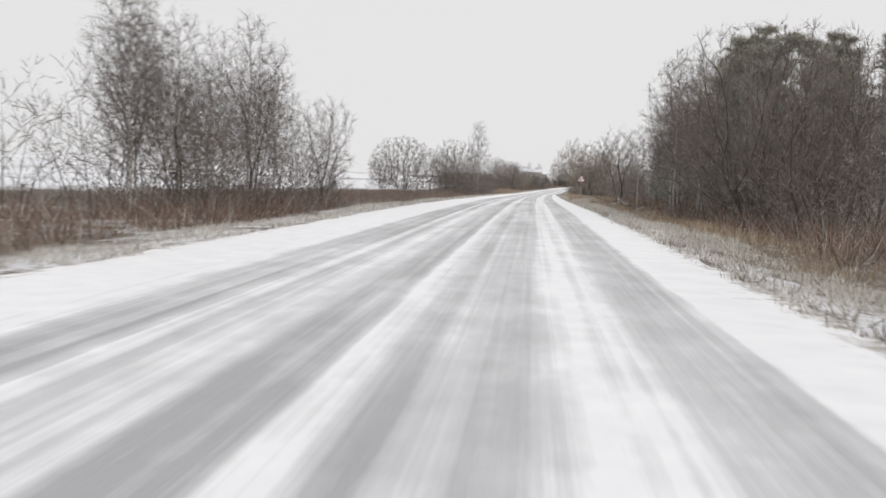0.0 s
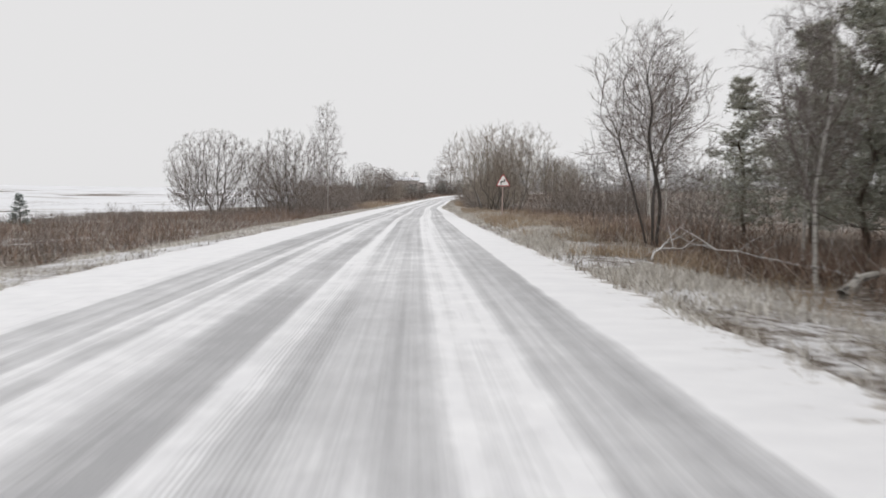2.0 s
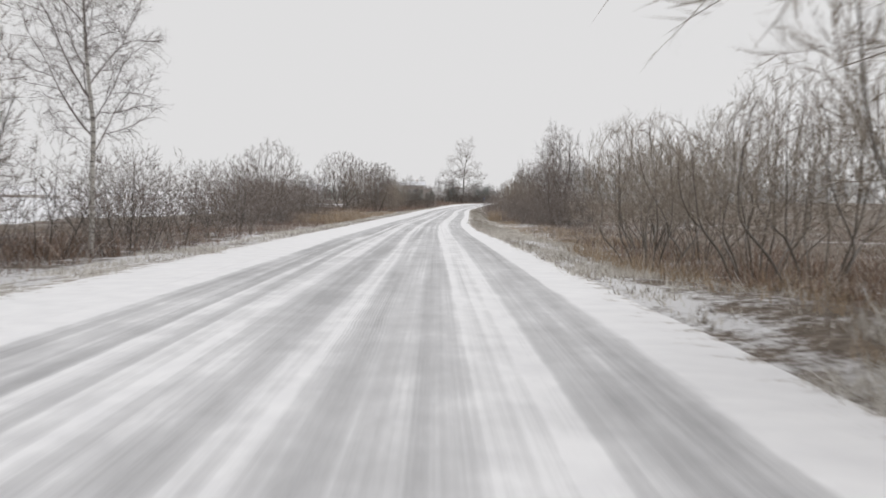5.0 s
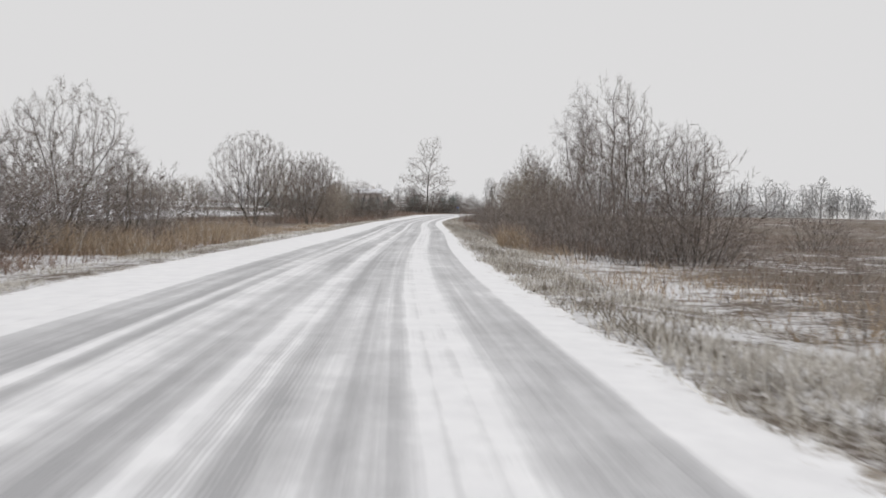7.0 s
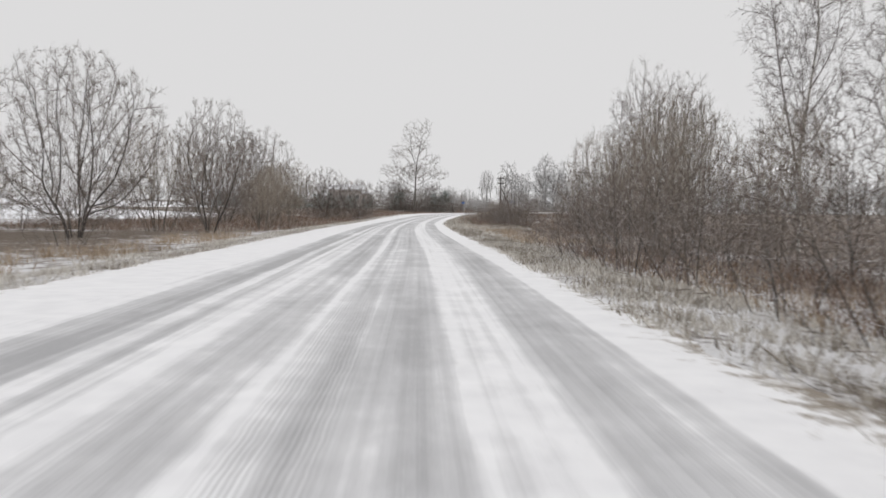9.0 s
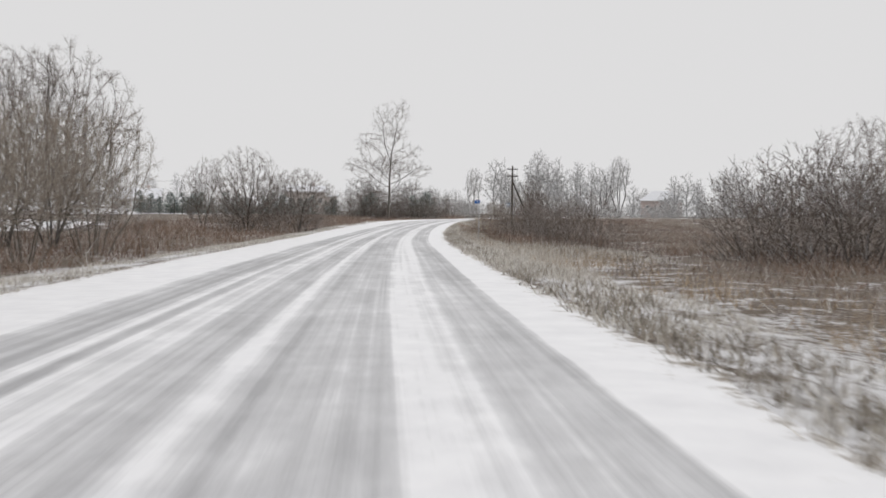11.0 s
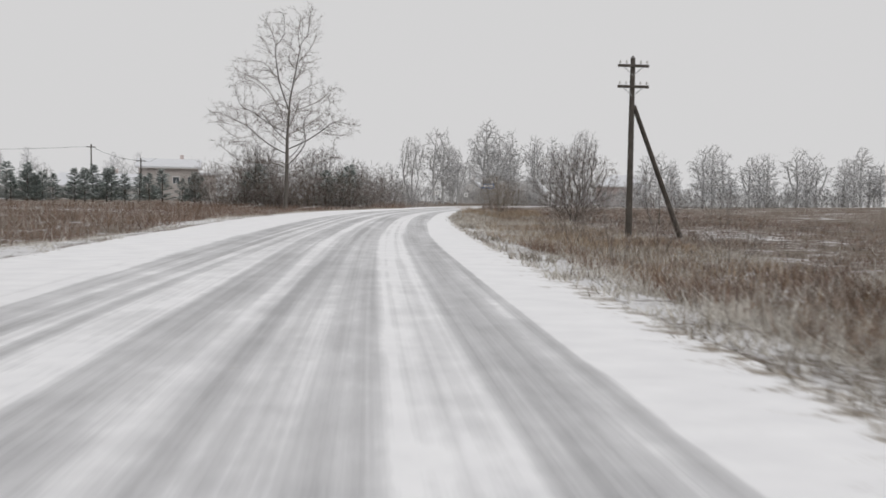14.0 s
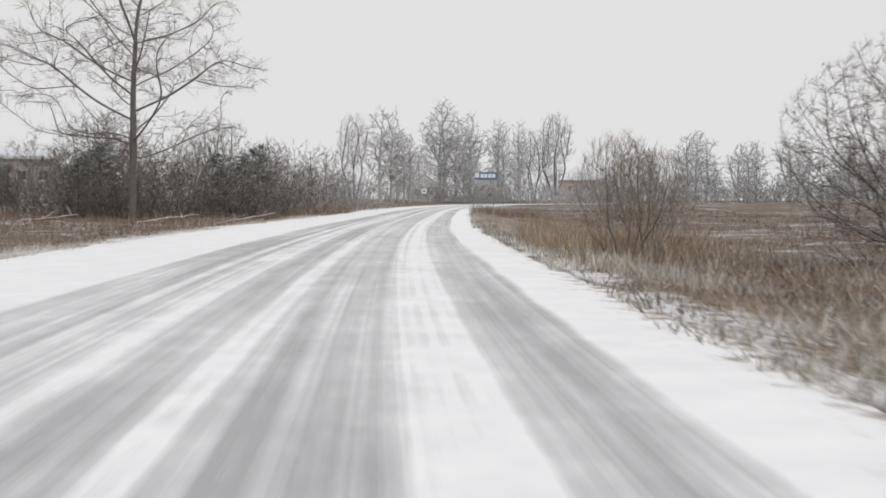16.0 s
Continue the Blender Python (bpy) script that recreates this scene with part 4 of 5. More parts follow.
plant("birch_tree", 16.4, 98.5, 10.0, 1, 80)
plant("birch_tree", 14.9, 103, 8.8, 1, 200, wide=1.1)
row_of("thicket_bush", 11, 97, 17, 106, 7, 3.0, 6, 1.2, 3)
row_of("thicket_bush", 16, 100, 26, 104, 6, 2.6, 61, 1.0, 3)
row_of("thicket_bush", 10.5, 112, 22, 113, 7, 3.2, 62, 0.9, 3)
row_of("thicket_bush", 8.6, 98, 13.5, 104, 6, 2.6, 63, 0.6, 3, 1.1)
# the big willow past the sign and those behind it
plant("willow_bush", 5.6, 107.0, 6.2, 0, 150, wide=0.95)
plant("willow_bush", 7.6, 108.4, 6.8, 2, 60, wide=1.05)
plant("willow_bush", 6.8, 111.5, 5.6, 1)
plant("willow_bush", 10.6, 106.6, 4.3, 2, wide=0.85)
plant("willow_bush", 11.6, 111, 4.4, 0)
plant("willow_bush", 14.0, 117, 3.8, 1)
row_of("willow_bush", 6.6, 117, 9.5, 140, 6, 4.6, 7, 0.8, 3)
row_of("low_shrub", 6.2, 122, 8.0, 160, 6, 1.5, 8, 0.8)
# west side, from the start
row_of("thicket_bush", -11.0, 26, -11.0, 43, 9, 3.4, 9, 0.6, 3)
row_of("birch_tree", -13.6, 27, -12.2, 40, 8, 7.4, 99, 0.9)
row_of("bare_tree", -12.6, 30, -12.2, 40, 3, 6.6, 10, 0.8, 3)
row_of("thicket_bush", -15, 26, -14.5, 42, 6, 5.2, 11, 1.0, 3)
plant("bare_tree", -9.4, 38.5, 4.9, 1)
plant("young_spruce", -20.7, 89.3, 1.8, 0, wide=1.6)
row_of("low_shrub", -11, 50, -14, 118, 22, 1.1, 12, 2.2)
row_of("low_shrub", -18, 55, -22, 125, 16, 1.2, 121, 2.4)
plant("round_tree", -20.0, 133, 8.4, 0, wide=1.0)
plant("round_tree", -24.5, 141, 6.4, 1, wide=0.8)
plant("birch_tree", -8.2, 128, 10.6, 0, wide=0.95)
plant("round_tree", -10.9, 121.2, 7.5, 2, wide=0.95)
plant("bare_tree", -15.2, 129, 6.4, 0, wide=1.25)
row_of("thicket_bush", -20, 128, -9.2, 118, 12, 2.9, 131, 0.7, 3, 1.1)
plant("round_tree", -12.8, 127, 6.6, 1, wide=0.7)
row_of("thicket_bush", -8.8, 112, -8.4, 150, 11, 3.4, 13, 0.8, 3)
row_of("thicket_bush", -12, 130, -11, 176, 12, 4.0, 14, 1.4, 3)
# west side, middle stretch
plant("round_tree", -14.3, 190.2, 7.4, 1, wide=0.85)
plant("bare_tree", -10.2, 187.5, 4.4, 1, wide=1.1)
row_of("thicket_bush", -10.4, 164, -9.8, 190, 15, 3.8, 15, 0.7, 3, 1.15)
row_of("thicket_bush", -14.5, 164, -13.6, 190, 9, 4.6, 151, 0.9, 3)
row_of("thicket_bush", -15, 190, -13, 226, 8, 3.6, 16, 1.4, 3)
plant("round_tree", -9.9, 227.5, 8.5, 0, wide=0.8, label="tall domed willow with a dense head of grey twigs")
plant("willow_bush", -19.5, 229, 4.3, 1)
plant("willow_bush", -17.2, 233, 4.6, 2)
plant("round_tree", -24, 241, 4.6, 1)
plant("round_tree", -5.5, 237, 7.4, 2, wide=0.75)
plant("willow_bush", -9.0, 240, 6.4, 0, wide=0.8)
row_of("willow_bush", -4.2, 246, -4.0, 260, 4, 4.8, 17, 0.6, 3, 0.75)
row_of("thicket_bush", -17, 232, -12, 262, 7, 4.2, 18, 1.4, 3)
plant("round_tree", -6.0, 265, 8.4, 1, wide=0.85)
plant("round_tree", -9.4, 269, 8.8, 0, wide=0.9)
row_of("thicket_bush", -12, 266, -8, 285, 5, 3.6, 19, 1.2, 3)
plant("round_tree", -1.3, 298.5, 6.5, 1, wide=1.05, label="rounded bare tree with thin grey-brown twigs in rusty grass")
plant("round_tree", 2.6, 300.8, 5.1, 0, wide=1.05)
row_of("thicket_bush", -4.0, 297.5, 4.4, 299.8, 9, 2.9, 203, 0.5, 3, 1.2)
plant("round_tree", -6.5, 311, 6.4, 2, wide=0.6)
row_of("low_shrub", -14, 290, -6, 312, 7, 1.4, 20, 1.5)
# east side, middle stretch
plant("bare_tree", 16.0, 198.2, 10.1, 0, 40, wide=0.78, label="tall dark bare tree that forks above a thicket")
plant("bare_tree", 16.1, 186.2, 6.1, 2, wide=0.95)
plant("bare_tree", 17.6, 190, 5.8, 1, wide=0.9)
plant("bare_tree", 14.2, 187.5, 6.6, 1, wide=0.9)
plant("bare_tree", 13.2, 190.5, 6.2, 2, wide=0.9)
plant("bare_tree", 12.6, 183.5, 5.4, 0, wide=1.0)
row_of("thicket_bush", 9.2, 176, 10.2, 216, 15, 3.0, 21, 0.5, 3, 1.1)
row_of("thicket_bush", 12.0, 172, 14.5, 219, 15, 3.8, 22, 0.9, 3)
row_of("thicket_bush", 10.4, 174, 15.2, 181.5, 8, 3.2, 222, 0.7, 3, 1.15)
plant("birch_tree", 17.1, 213, 11.8, 1, wide=0.75)
plant("birch_tree", 16.0, 206, 9.4, 0, wide=0.8)
plant("bare_tree", 15.2, 221, 7.6, 1, wide=0.75)
plant("bare_tree", 14.4, 217, 6.4, 2, wide=0.75)
row_of("willow_bush", 12.8, 206, 14.0, 222, 4, 5.4, 23, 0.7, 3, 0.7)
plant("birch_tree", 16.9, 231.8, 8.0, 1, wide=0.8)
plant("thicket_bush", 26, 193, 3.3, 1, wide=1.1)
plant("thicket_bush", 26.6, 193.6, 2.8, 0, wide=1.1)
row_of("low_shrub", 21, 178, 34, 222, 9, 1.4, 24, 2.0)
# east side, towards the kilometre sign and the pole
row_of("thicket_bush", 22.0, 263, 23.0, 252, 7, 4.2, 25, 0.6, 3, 1.2)
row_of("thicket_bush", 25.5, 264, 28.5, 255, 6, 4.6, 251, 0.7, 3, 1.2)
plant("round_tree", 25.5, 258, 5.2, 1, wide=0.9, label="rounded bare bush of dense thin twigs in rough grass")
row_of("low_shrub", 14, 250, 19, 274, 5, 1.4, 26, 1.0)
row_of("thicket_bush", 17.0, 292, 18.2, 269.5, 15, 2.6, 27, 0.6, 3, 1.05)
row_of("thicket_bush", 19.4, 293, 19.4, 271.5, 10, 2.9, 28, 0.8, 3, 1.1)
row_of("bare_tree", 20.4, 293, 21.4, 283, 3, 4.0, 281, 0.8, 3)
row_of("low_shrub", 19, 304, 24, 325, 6, 1.6, 29, 1.0)
plant("round_tree", 31.4, 342.4, 4.6, 0, wide=1.0, label="bushy bare tree with a fan of thin dark branches")
plant("thicket_bush", 31.0, 342, 3.0, 1, wide=1.2)
plant("thicket_bush", 31.9, 342.8, 2.8, 2, wide=1.2)
plant("willow_bush", 27.6, 347.4, 3.0, 2, wide=0.95, label="small upright bare bush with thin dark stems")
plant("willow_bush", 28.9, 348.6, 2.8, 0, wide=0.7, label="small upright bare bush with thin dark stems")
plant("thicket_bush", 34.0, 336, 3.1, 0, wide=1.3)
plant("low_shrub", 36.2, 333, 2.1, 0)
# by the bend: the old tree, brush, young firs
plant("poplar_tree", 15.0, 381, 20.5, 0, 12)
row_of("thicket_bush", 8.0, 385, 25, 388, 14, 3.4, 302, 0.7, 3, 1.1)
row_of("thicket_bush", 7.0, 388, 26, 393, 17, 4.8, 30, 0.9, 3, 1.15)
row_of("thicket_bush", 8.0, 394, 29, 401, 18, 5.2, 301, 1.0, 3, 1.25)
row_of("young_spruce", 9.0, 391, 14, 393, 2, 4.6, 322, 0.8, 2, 1.8)
row_of("young_spruce", 19.0, 392, 25, 398, 3, 5.0, 323, 0.8, 2, 1.8)
row_of("haze_grey_tree", 10, 400, 31, 414, 10, 7.4, 31, 1.3, 2)
row_of("haze_grey_bush", 26, 400, 36, 424, 11, 4.8, 311, 1.2, 2)
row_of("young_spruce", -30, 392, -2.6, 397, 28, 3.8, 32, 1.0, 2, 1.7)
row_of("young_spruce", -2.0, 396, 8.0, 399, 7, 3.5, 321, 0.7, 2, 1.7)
row_of("haze_grey_bush", 32, 426, 42, 456, 9, 4.2, 34, 1.2, 2)
plant("haze_pale_willow", 40.6, 446, 12.3, 0, wide=0.88)
row_of("haze_pale_birch", 50.5, 478, 58.5, 483, 4, 14.6, 35, 0.8, 2)
row_of("haze_pale_bush", 44, 482, 66, 496, 8, 4.2, 351, 1.0, 2, 1.3)
row_of("haze_pale_birch", 67, 500, 79, 505, 5, 18.3, 36, 0.8, 2)
row_of("haze_pale_birch", 82, 507, 91, 510, 3, 16.5, 37, 0.8, 2, 0.8)
plant("haze_pale_willow", 101, 514, 20.5, 0, 70, label="tall tree paled for haze, with several upright limbs behind the bend")
plant("haze_pale_willow", 95, 513, 16.5, 0, 200, label="tall tree paled for haze, with several upright limbs behind the bend")
row_of("haze_pale_bush", 62, 497, 122, 514, 26, 4.6, 38, 1.2, 2, 1.3)
row_of("haze_pale_birch", 68, 545, 112, 553, 7, 14, 381, 1.5, 2, 1.3)
row_of("haze_pale_birch", 122, 596, 158, 602, 5, 12, 382, 1.5, 2, 1.4)
# the far tree line across the open land, its haze painted into the wood
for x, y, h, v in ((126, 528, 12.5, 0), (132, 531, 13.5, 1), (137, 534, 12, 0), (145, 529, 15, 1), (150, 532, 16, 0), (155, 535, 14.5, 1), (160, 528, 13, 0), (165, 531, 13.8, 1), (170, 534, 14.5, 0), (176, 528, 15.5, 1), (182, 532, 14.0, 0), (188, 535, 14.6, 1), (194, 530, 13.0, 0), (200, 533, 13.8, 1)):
    plant("haze_pale_birch", x, y, h * 1.2, v, wide=1.15)
row_of("haze_pale_bush", 120, 523, 198, 528, 30, 5.6, 392, 1.5, 2, 1.4)
row_of("haze_pale_birch", 122, 538, 192, 544, 12, 9.5, 394, 1.5, 2, 1.5)
row_of("haze_pale_birch", 206, 540, 232, 546, 5, 18, 395, 1.0, 2, 1.3)
row_of("haze_pale_birch", 205, 545, 320, 520, 14, 13, 39, 4.0, 2, 1.6)
row_of("haze_pale_bush", 200, 530, 330, 500, 22, 4.6, 393, 2.5, 2, 1.8)
row_of("haze_pale_birch", 320, 520, 440, 420, 9, 10, 391, 6.0, 2, 1.6)
row_of("haze_pale_birch", -80, 486, -12, 492, 9, 10, 40, 4.0, 2)
row_of("haze_pale_birch", -14, 480, 40, 490, 6, 8, 401, 2.5, 2)
row_of("haze_pale_birch", -20, 562, 22, 570, 6, 10.5, 402, 2.0, 2, 1.3)
row_of("haze_grey_tree", -60, 380, -18, 425, 7, 6.0, 41, 3.0, 2)
row_of("haze_grey_tree", -34, 300, -22, 345, 5, 6.0, 42, 3.0, 2)
row_of("haze_grey_bush", -36, 345, -12, 385, 6, 3.0, 421, 2.0, 2)


# ---------------------------------------------------------------- grass and weeds
def patches(x, y, size, seed):
    """Smooth random patches between 0 and 1, about so many metres across."""
    table = np.random.default_rng(seed + 77).random((64, 64))
    u, v = x / size, y / size
    i, j = np.floor(u).astype(int), np.floor(v).astype(int)
    a, b = u - i, v - j
    a, b = a * a * (3 - 2 * a), b * b * (3 - 2 * b)
    i0, i1, j0, j1 = i % 64, (i + 1) % 64, j % 64, (j + 1) % 64
    return (table[i0, j0] * (1 - a) + table[i1, j0] * a) * (1 - b) + (table[i0, j1] * (1 - a) + table[i1, j1] * a) * b


def blades(name, mat, label, bands, seed, tall, wide, lean=0.35):
    """Blades in bands: y0, y1, lateral from, to, how many, height factor."""
    rng = np.random.default_rng(seed)
    xs, ys, hs = [], [], []
    for y0, y1, l0, l1, count, fac in bands:
        n = int(count * 1.9)
        y = rng.uniform(y0, y1, n)
        lat = l0 + (l1 - l0) * rng.random(n)
        x = line_x(y) + lat
        clump = 0.6 * patches(x, y, 1.1, seed) + 0.25 * patches(x, y, 0.4, seed + 1) + 0.35 * patches(x, y, 4.5, seed + 2) - 0.1
        off = np.maximum(lat - right_edge(y), left_edge(y) - lat)
        keep = (rng.random(n) < np.clip((clump - 0.4) * 4.5, 0.05, 1)) & (off > 0.12 + 0.5 * (patches(x, y, 0.8, seed + 5) - 0.3))
        xs.append(x[keep])
        ys.append(y[keep])
        hs.append(fac * rng.uniform(0.35, 1.15, keep.sum()) * (0.35 + 1.25 * np.clip(clump, 0, 1))[keep])
    x, y, h = np.concatenate(xs), np.concatenate(ys), np.concatenate(hs) * tall
    z = ground_z(x, y) - 0.02
    n = len(x)
    a = rng.uniform(0, 2 * np.pi, n)
    b = rng.uniform(0, 2 * np.pi, n)
    ln = np.abs(rng.normal(0, lean, n)) * h
    w = wide * rng.uniform(0.8, 1.7, n)
    ca, sa = np.cos(a) * w / 2, np.sin(a) * w / 2
    dx, dy = np.cos(b) * ln, np.sin(b) * ln
    base = np.stack([x, y, z], -1)
    v = np.empty((n, 3, 3))
    v[:, 0] = base + np.stack([-ca, -sa, 0 * ca], -1)
    v[:, 1] = base + np.stack([ca, sa, 0 * ca], -1)
    v[:, 2] = base + np.stack([dx, dy, h], -1)
    me = bpy.data.meshes.new(name)
    me.vertices.add(n * 3)
    me.vertices.foreach_set("co", v.reshape(-1))
    me.loops.add(n * 3)
    me.loops.foreach_set("vertex_index", np.arange(n * 3, dtype=np.int32))
    me.polygons.add(n)
    me.polygons.foreach_set("loop_start", np.arange(0, n * 3, 3, dtype=np.int32))
    me.materials.append(mat)
    me.update(calc_edges=True)
    me.validate()
    tagged(new(name, me), label, "grass", kind="stuff")


# short snowy verge grass on both sides
blades("verge_grass", PALE, "short dead verge grass half covered by snow",
       [(4, 130, 2.3, 5.4, 44000, 0.8), (50, 112, 2.6, 4.4, 14000, 0.9), (130, 250, 2.0, 5.4, 40000, 0.9), (250, 390, 2.2, 6.0, 40000, 0.9),
        (10, 130, -7.6, -5.1, 26000, 0.7), (130, 300, -7.8, -5.2, 30000, 0.7), (300, 390, -9.0, -6.2, 12000, 0.7), (255, 345, 3.6, 10.0, 26000, 1.5), (60, 112, 3.0, 6.0, 10000, 1.3)], 1, 0.19, 0.018, 0.75)
# darker tufts along the broken edge of the snow
blades("edge_tufts", EDGE, "dark broken tufts of dead grass at the edge of the snow",
       [(4, 250, 2.2, 3.2, 9000, 1.0), (250, 390, 2.3, 3.6, 9000, 1.1), (4, 390, -6.2, -5.1, 7000, 0.7), (150, 250, 2.6, 4.4, 6000, 1.2)], 7, 0.16, 0.022, 0.8)
# straw-coloured tall grass
blades("straw_grass", STRAW, "tall dry straw-coloured grass along the verge",
       [(60, 80, 3.2, 8.0, 14000, 0.55), (80, 112, 3.2, 8.5, 24000, 0.7), (10, 60, 4.6, 7.0, 7000, 0.7), (130, 250, 4.8, 8.6, 8000, 0.8), (312, 400, 3.4, 10, 26000, 0.42), (343, 356, 3.6, 9.0, 9000, 1.3), (250, 330, 4.2, 9.0, 10000, 0.6),
        (174, 193, -12.0, -8.2, 11000, 1.9), (193, 232, -11.0, -8.2, 5000, 0.9), (185, 190.5, 4.3, 5.5, 1100, 2.1), (112, 130, 3.8, 6.0, 3500, 0.9)], 2, 0.5, 0.016, 0.7)
# rusty weeds of the rough land
blades("rusty_weeds", RUSTY, "rust-brown dead weeds on rough land",
       [(10, 130, -22, -8.2, 30000, 1.0), (130, 200, -16, -8.0, 10000, 1.0), (240, 390, -30, -8.0, 42000, 1.1), (260, 420, 8, 30, 38000, 0.55), (260, 430, 30, 80, 18000, 0.6), (130, 260, 8, 40, 22000, 0.6), (40, 130, 7, 16, 12000, 0.9),
        (182, 222, 5.2, 9.5, 6000, 1.0), (58, 104, 5.0, 9.5, 10000, 0.7), (248, 268, 11, 22, 4000, 0.8), (268, 296, 5.5, 12, 7000, 1.4), (274, 312, 3.8, 9, 12000, 0.6), (312, 345, 5.0, 10, 6000, 0.4), (112, 130, -14, -8, 4000, 1.7), (20, 44, -14, -8.5, 4000, 1.8), (100, 142, 5.2, 11, 5000, 0.9), (18, 62, 6.5, 11, 6000, 1.6), (384, 402, -14, 8, 6000, 1.6)], 3, 0.48, 0.019, 0.85)
blades("grey_weeds", GREYWEED, "grey-brown dry weeds on rough land",
       [(30, 135, -32, -8.5, 26000, 1.0), (130, 260, 6, 30, 18000, 0.6), (250, 345, 6, 34, 20000, 0.55)], 4, 0.45, 0.018, 0.8)


# ---------------------------------------------------------------- signs and poles
def warning_sign(x, y, turn):
    """Triangular warning sign for a winding road."""
    g = float(ground_z(x, y))
    ob = thing("warning_sign", pose(x, y, g, 0, 0, turn), "red-bordered triangular warning sign on a faded reddish post", "road sign")
    mid, side = 1.32 - g, 0.74
    part("post", rod_bm((-0.06, 0.06, -0.3), (0, 0.06, mid + 0.3), 0.034, 0.032, 14), RUST_POST, ob)

    def tri(k):
        hgt = side * 0.866
        pts = []
        for cx, cz, sx, sz in ((-side / 2, -hgt / 3, 1, 1), (side / 2, -hgt / 3, -1, 1), (0, hgt * 2 / 3, 0, -1)):
            px, pz = cx * k, cz * k
            r = 0.045 * k
            for j in range(5):
                if (sx, sz) == (1, 1):
                    angles = (150, 270)
                elif (sx, sz) == (-1, 1):
                    angles = (270, 390)
                else:
                    angles = (30, 150)
                a = radians(angles[0] + (angles[1] - angles[0]) * j / 4)
                inward = 2 * r
                cxr = px - math.copysign(1, px) * inward * 0.866 if px else 0
                czr = pz + (inward * 0.5 if pz < 0 else -inward)
                pts.append((cxr + r * math.cos(a), mid + czr + r * math.sin(a)))
        return pts

    part("border", plate_bm(tri(1.0), -0.02, 0.012), RED, ob, "red reflective border")
    part("face", plate_bm(tri(0.84), -0.026, 0.008), WHITE, ob, "white sign face")
    stroke = [(-0.1, -0.13), (-0.1, 0.0), (-0.07, 0.045), (-0.03, 0.035), (0.01, -0.005), (0.05, -0.015), (0.075, 0.02), (0.08, 0.09)]
    half = 0.024
    outline_a, outline_b = [], []
    for i, (a, b) in enumerate(stroke):
        p, q = stroke[max(i - 1, 0)], stroke[min(i + 1, len(stroke) - 1)]
        ln = math.hypot(q[0] - p[0], q[1] - p[1])
        nx, nz = -(q[1] - p[1]) / ln * half, (q[0] - p[0]) / ln * half
        outline_a.append((a + nx, mid + b + nz))
        outline_b.append((a - nx, mid + b - nz))
    part("winding_arrow", plate_bm(outline_a + outline_b[::-1], -0.031, 0.006), BLACK, ob, "black winding-road arrow")
    part("arrow_head", plate_bm([(0.035, mid + 0.09), (0.13, mid + 0.085), (0.09, mid + 0.16)], -0.031, 0.006), BLACK, ob, "black arrow head")
    part("clamp", box_bm(-0.06, -0.006, mid - 0.1, 0.06, 0.07, mid - 0.06, 0.006), METAL, ob)
    part("clamp", box_bm(-0.06, -0.006, mid + 0.12, 0.06, 0.07, mid + 0.16, 0.006), METAL, ob)


def letters(text, size, m, mat, parent, name, label):
    cu = bpy.data.curves.new(name, "FONT")
    cu.body, cu.size, cu.extrude, cu.align_x, cu.align_y = text, size, 0.002, "CENTER", "CENTER"
    tmp = bpy.data.objects.new(name, cu)
    me = bpy.data.meshes.new_from_object(tmp)
    bpy.data.objects.remove(tmp)
    me.materials.clear()
    me.materials.append(mat)
    ob = new(name, me)
    ob.parent, ob.matrix_basis = parent, m
    return tagged(ob, label)


def kilometre_sign(x, y, turn):
    g = float(ground_z(x, y))
    ob = thing("kilometre_sign", pose(x, y, g, 0, 0, turn), "small blue kilometre plate on a thin grey post", "road sign")
    mid = 0.02 - g
    part("post", rod_bm((0, 0.03, -0.3), (0, 0.03, mid + 0.13), 0.024, 0.024, 10), METAL, ob)
    part("plate", box_bm(-0.25, -0.02, mid - 0.1, 0.04, -0.008, mid + 0.1, 0.004), BLUE, ob, "blue plate")
    part("edge_line", box_bm(-0.24, -0.023, mid - 0.095, 0.03, -0.0205, mid - 0.085), WHITE, ob, "thin white edge line")
    part("edge_line", box_bm(-0.24, -0.023, mid + 0.085, 0.03, -0.0205, mid + 0.095), WHITE, ob, "thin white edge line")
    letters("4", 0.17, pose(-0.105, -0.024, mid, 90, 0, 0), WHITE, ob, "numeral", "white numeral")
    part("side_plate", box_bm(0.045, 0.0, mid - 0.1, 0.057, 0.26, mid + 0.1, 0.004), METAL, ob, "grey back of a plate facing across the road")


def square_sign(x, y, turn, top):
    g = float(ground_z(x, y))
    ob = thing("marker_sign", pose(x, y, g, 0, 0, turn), "small white square marker sign on a post by the bend", "road sign", "bend markers")
    part("post", rod_bm((0, 0.03, -0.3), (0, 0.03, top), 0.035, 0.035, 8), METAL, ob)
    part("plate", box_bm(-0.35, -0.02, top - 0.7, 0.35, 0.0, top, 0.01), WHITE, ob, "white plate")
    part("mark", box_bm(-0.12, -0.026, top - 0.47, 0.12, -0.0205, top - 0.23), BLACK, ob, "dark mark")


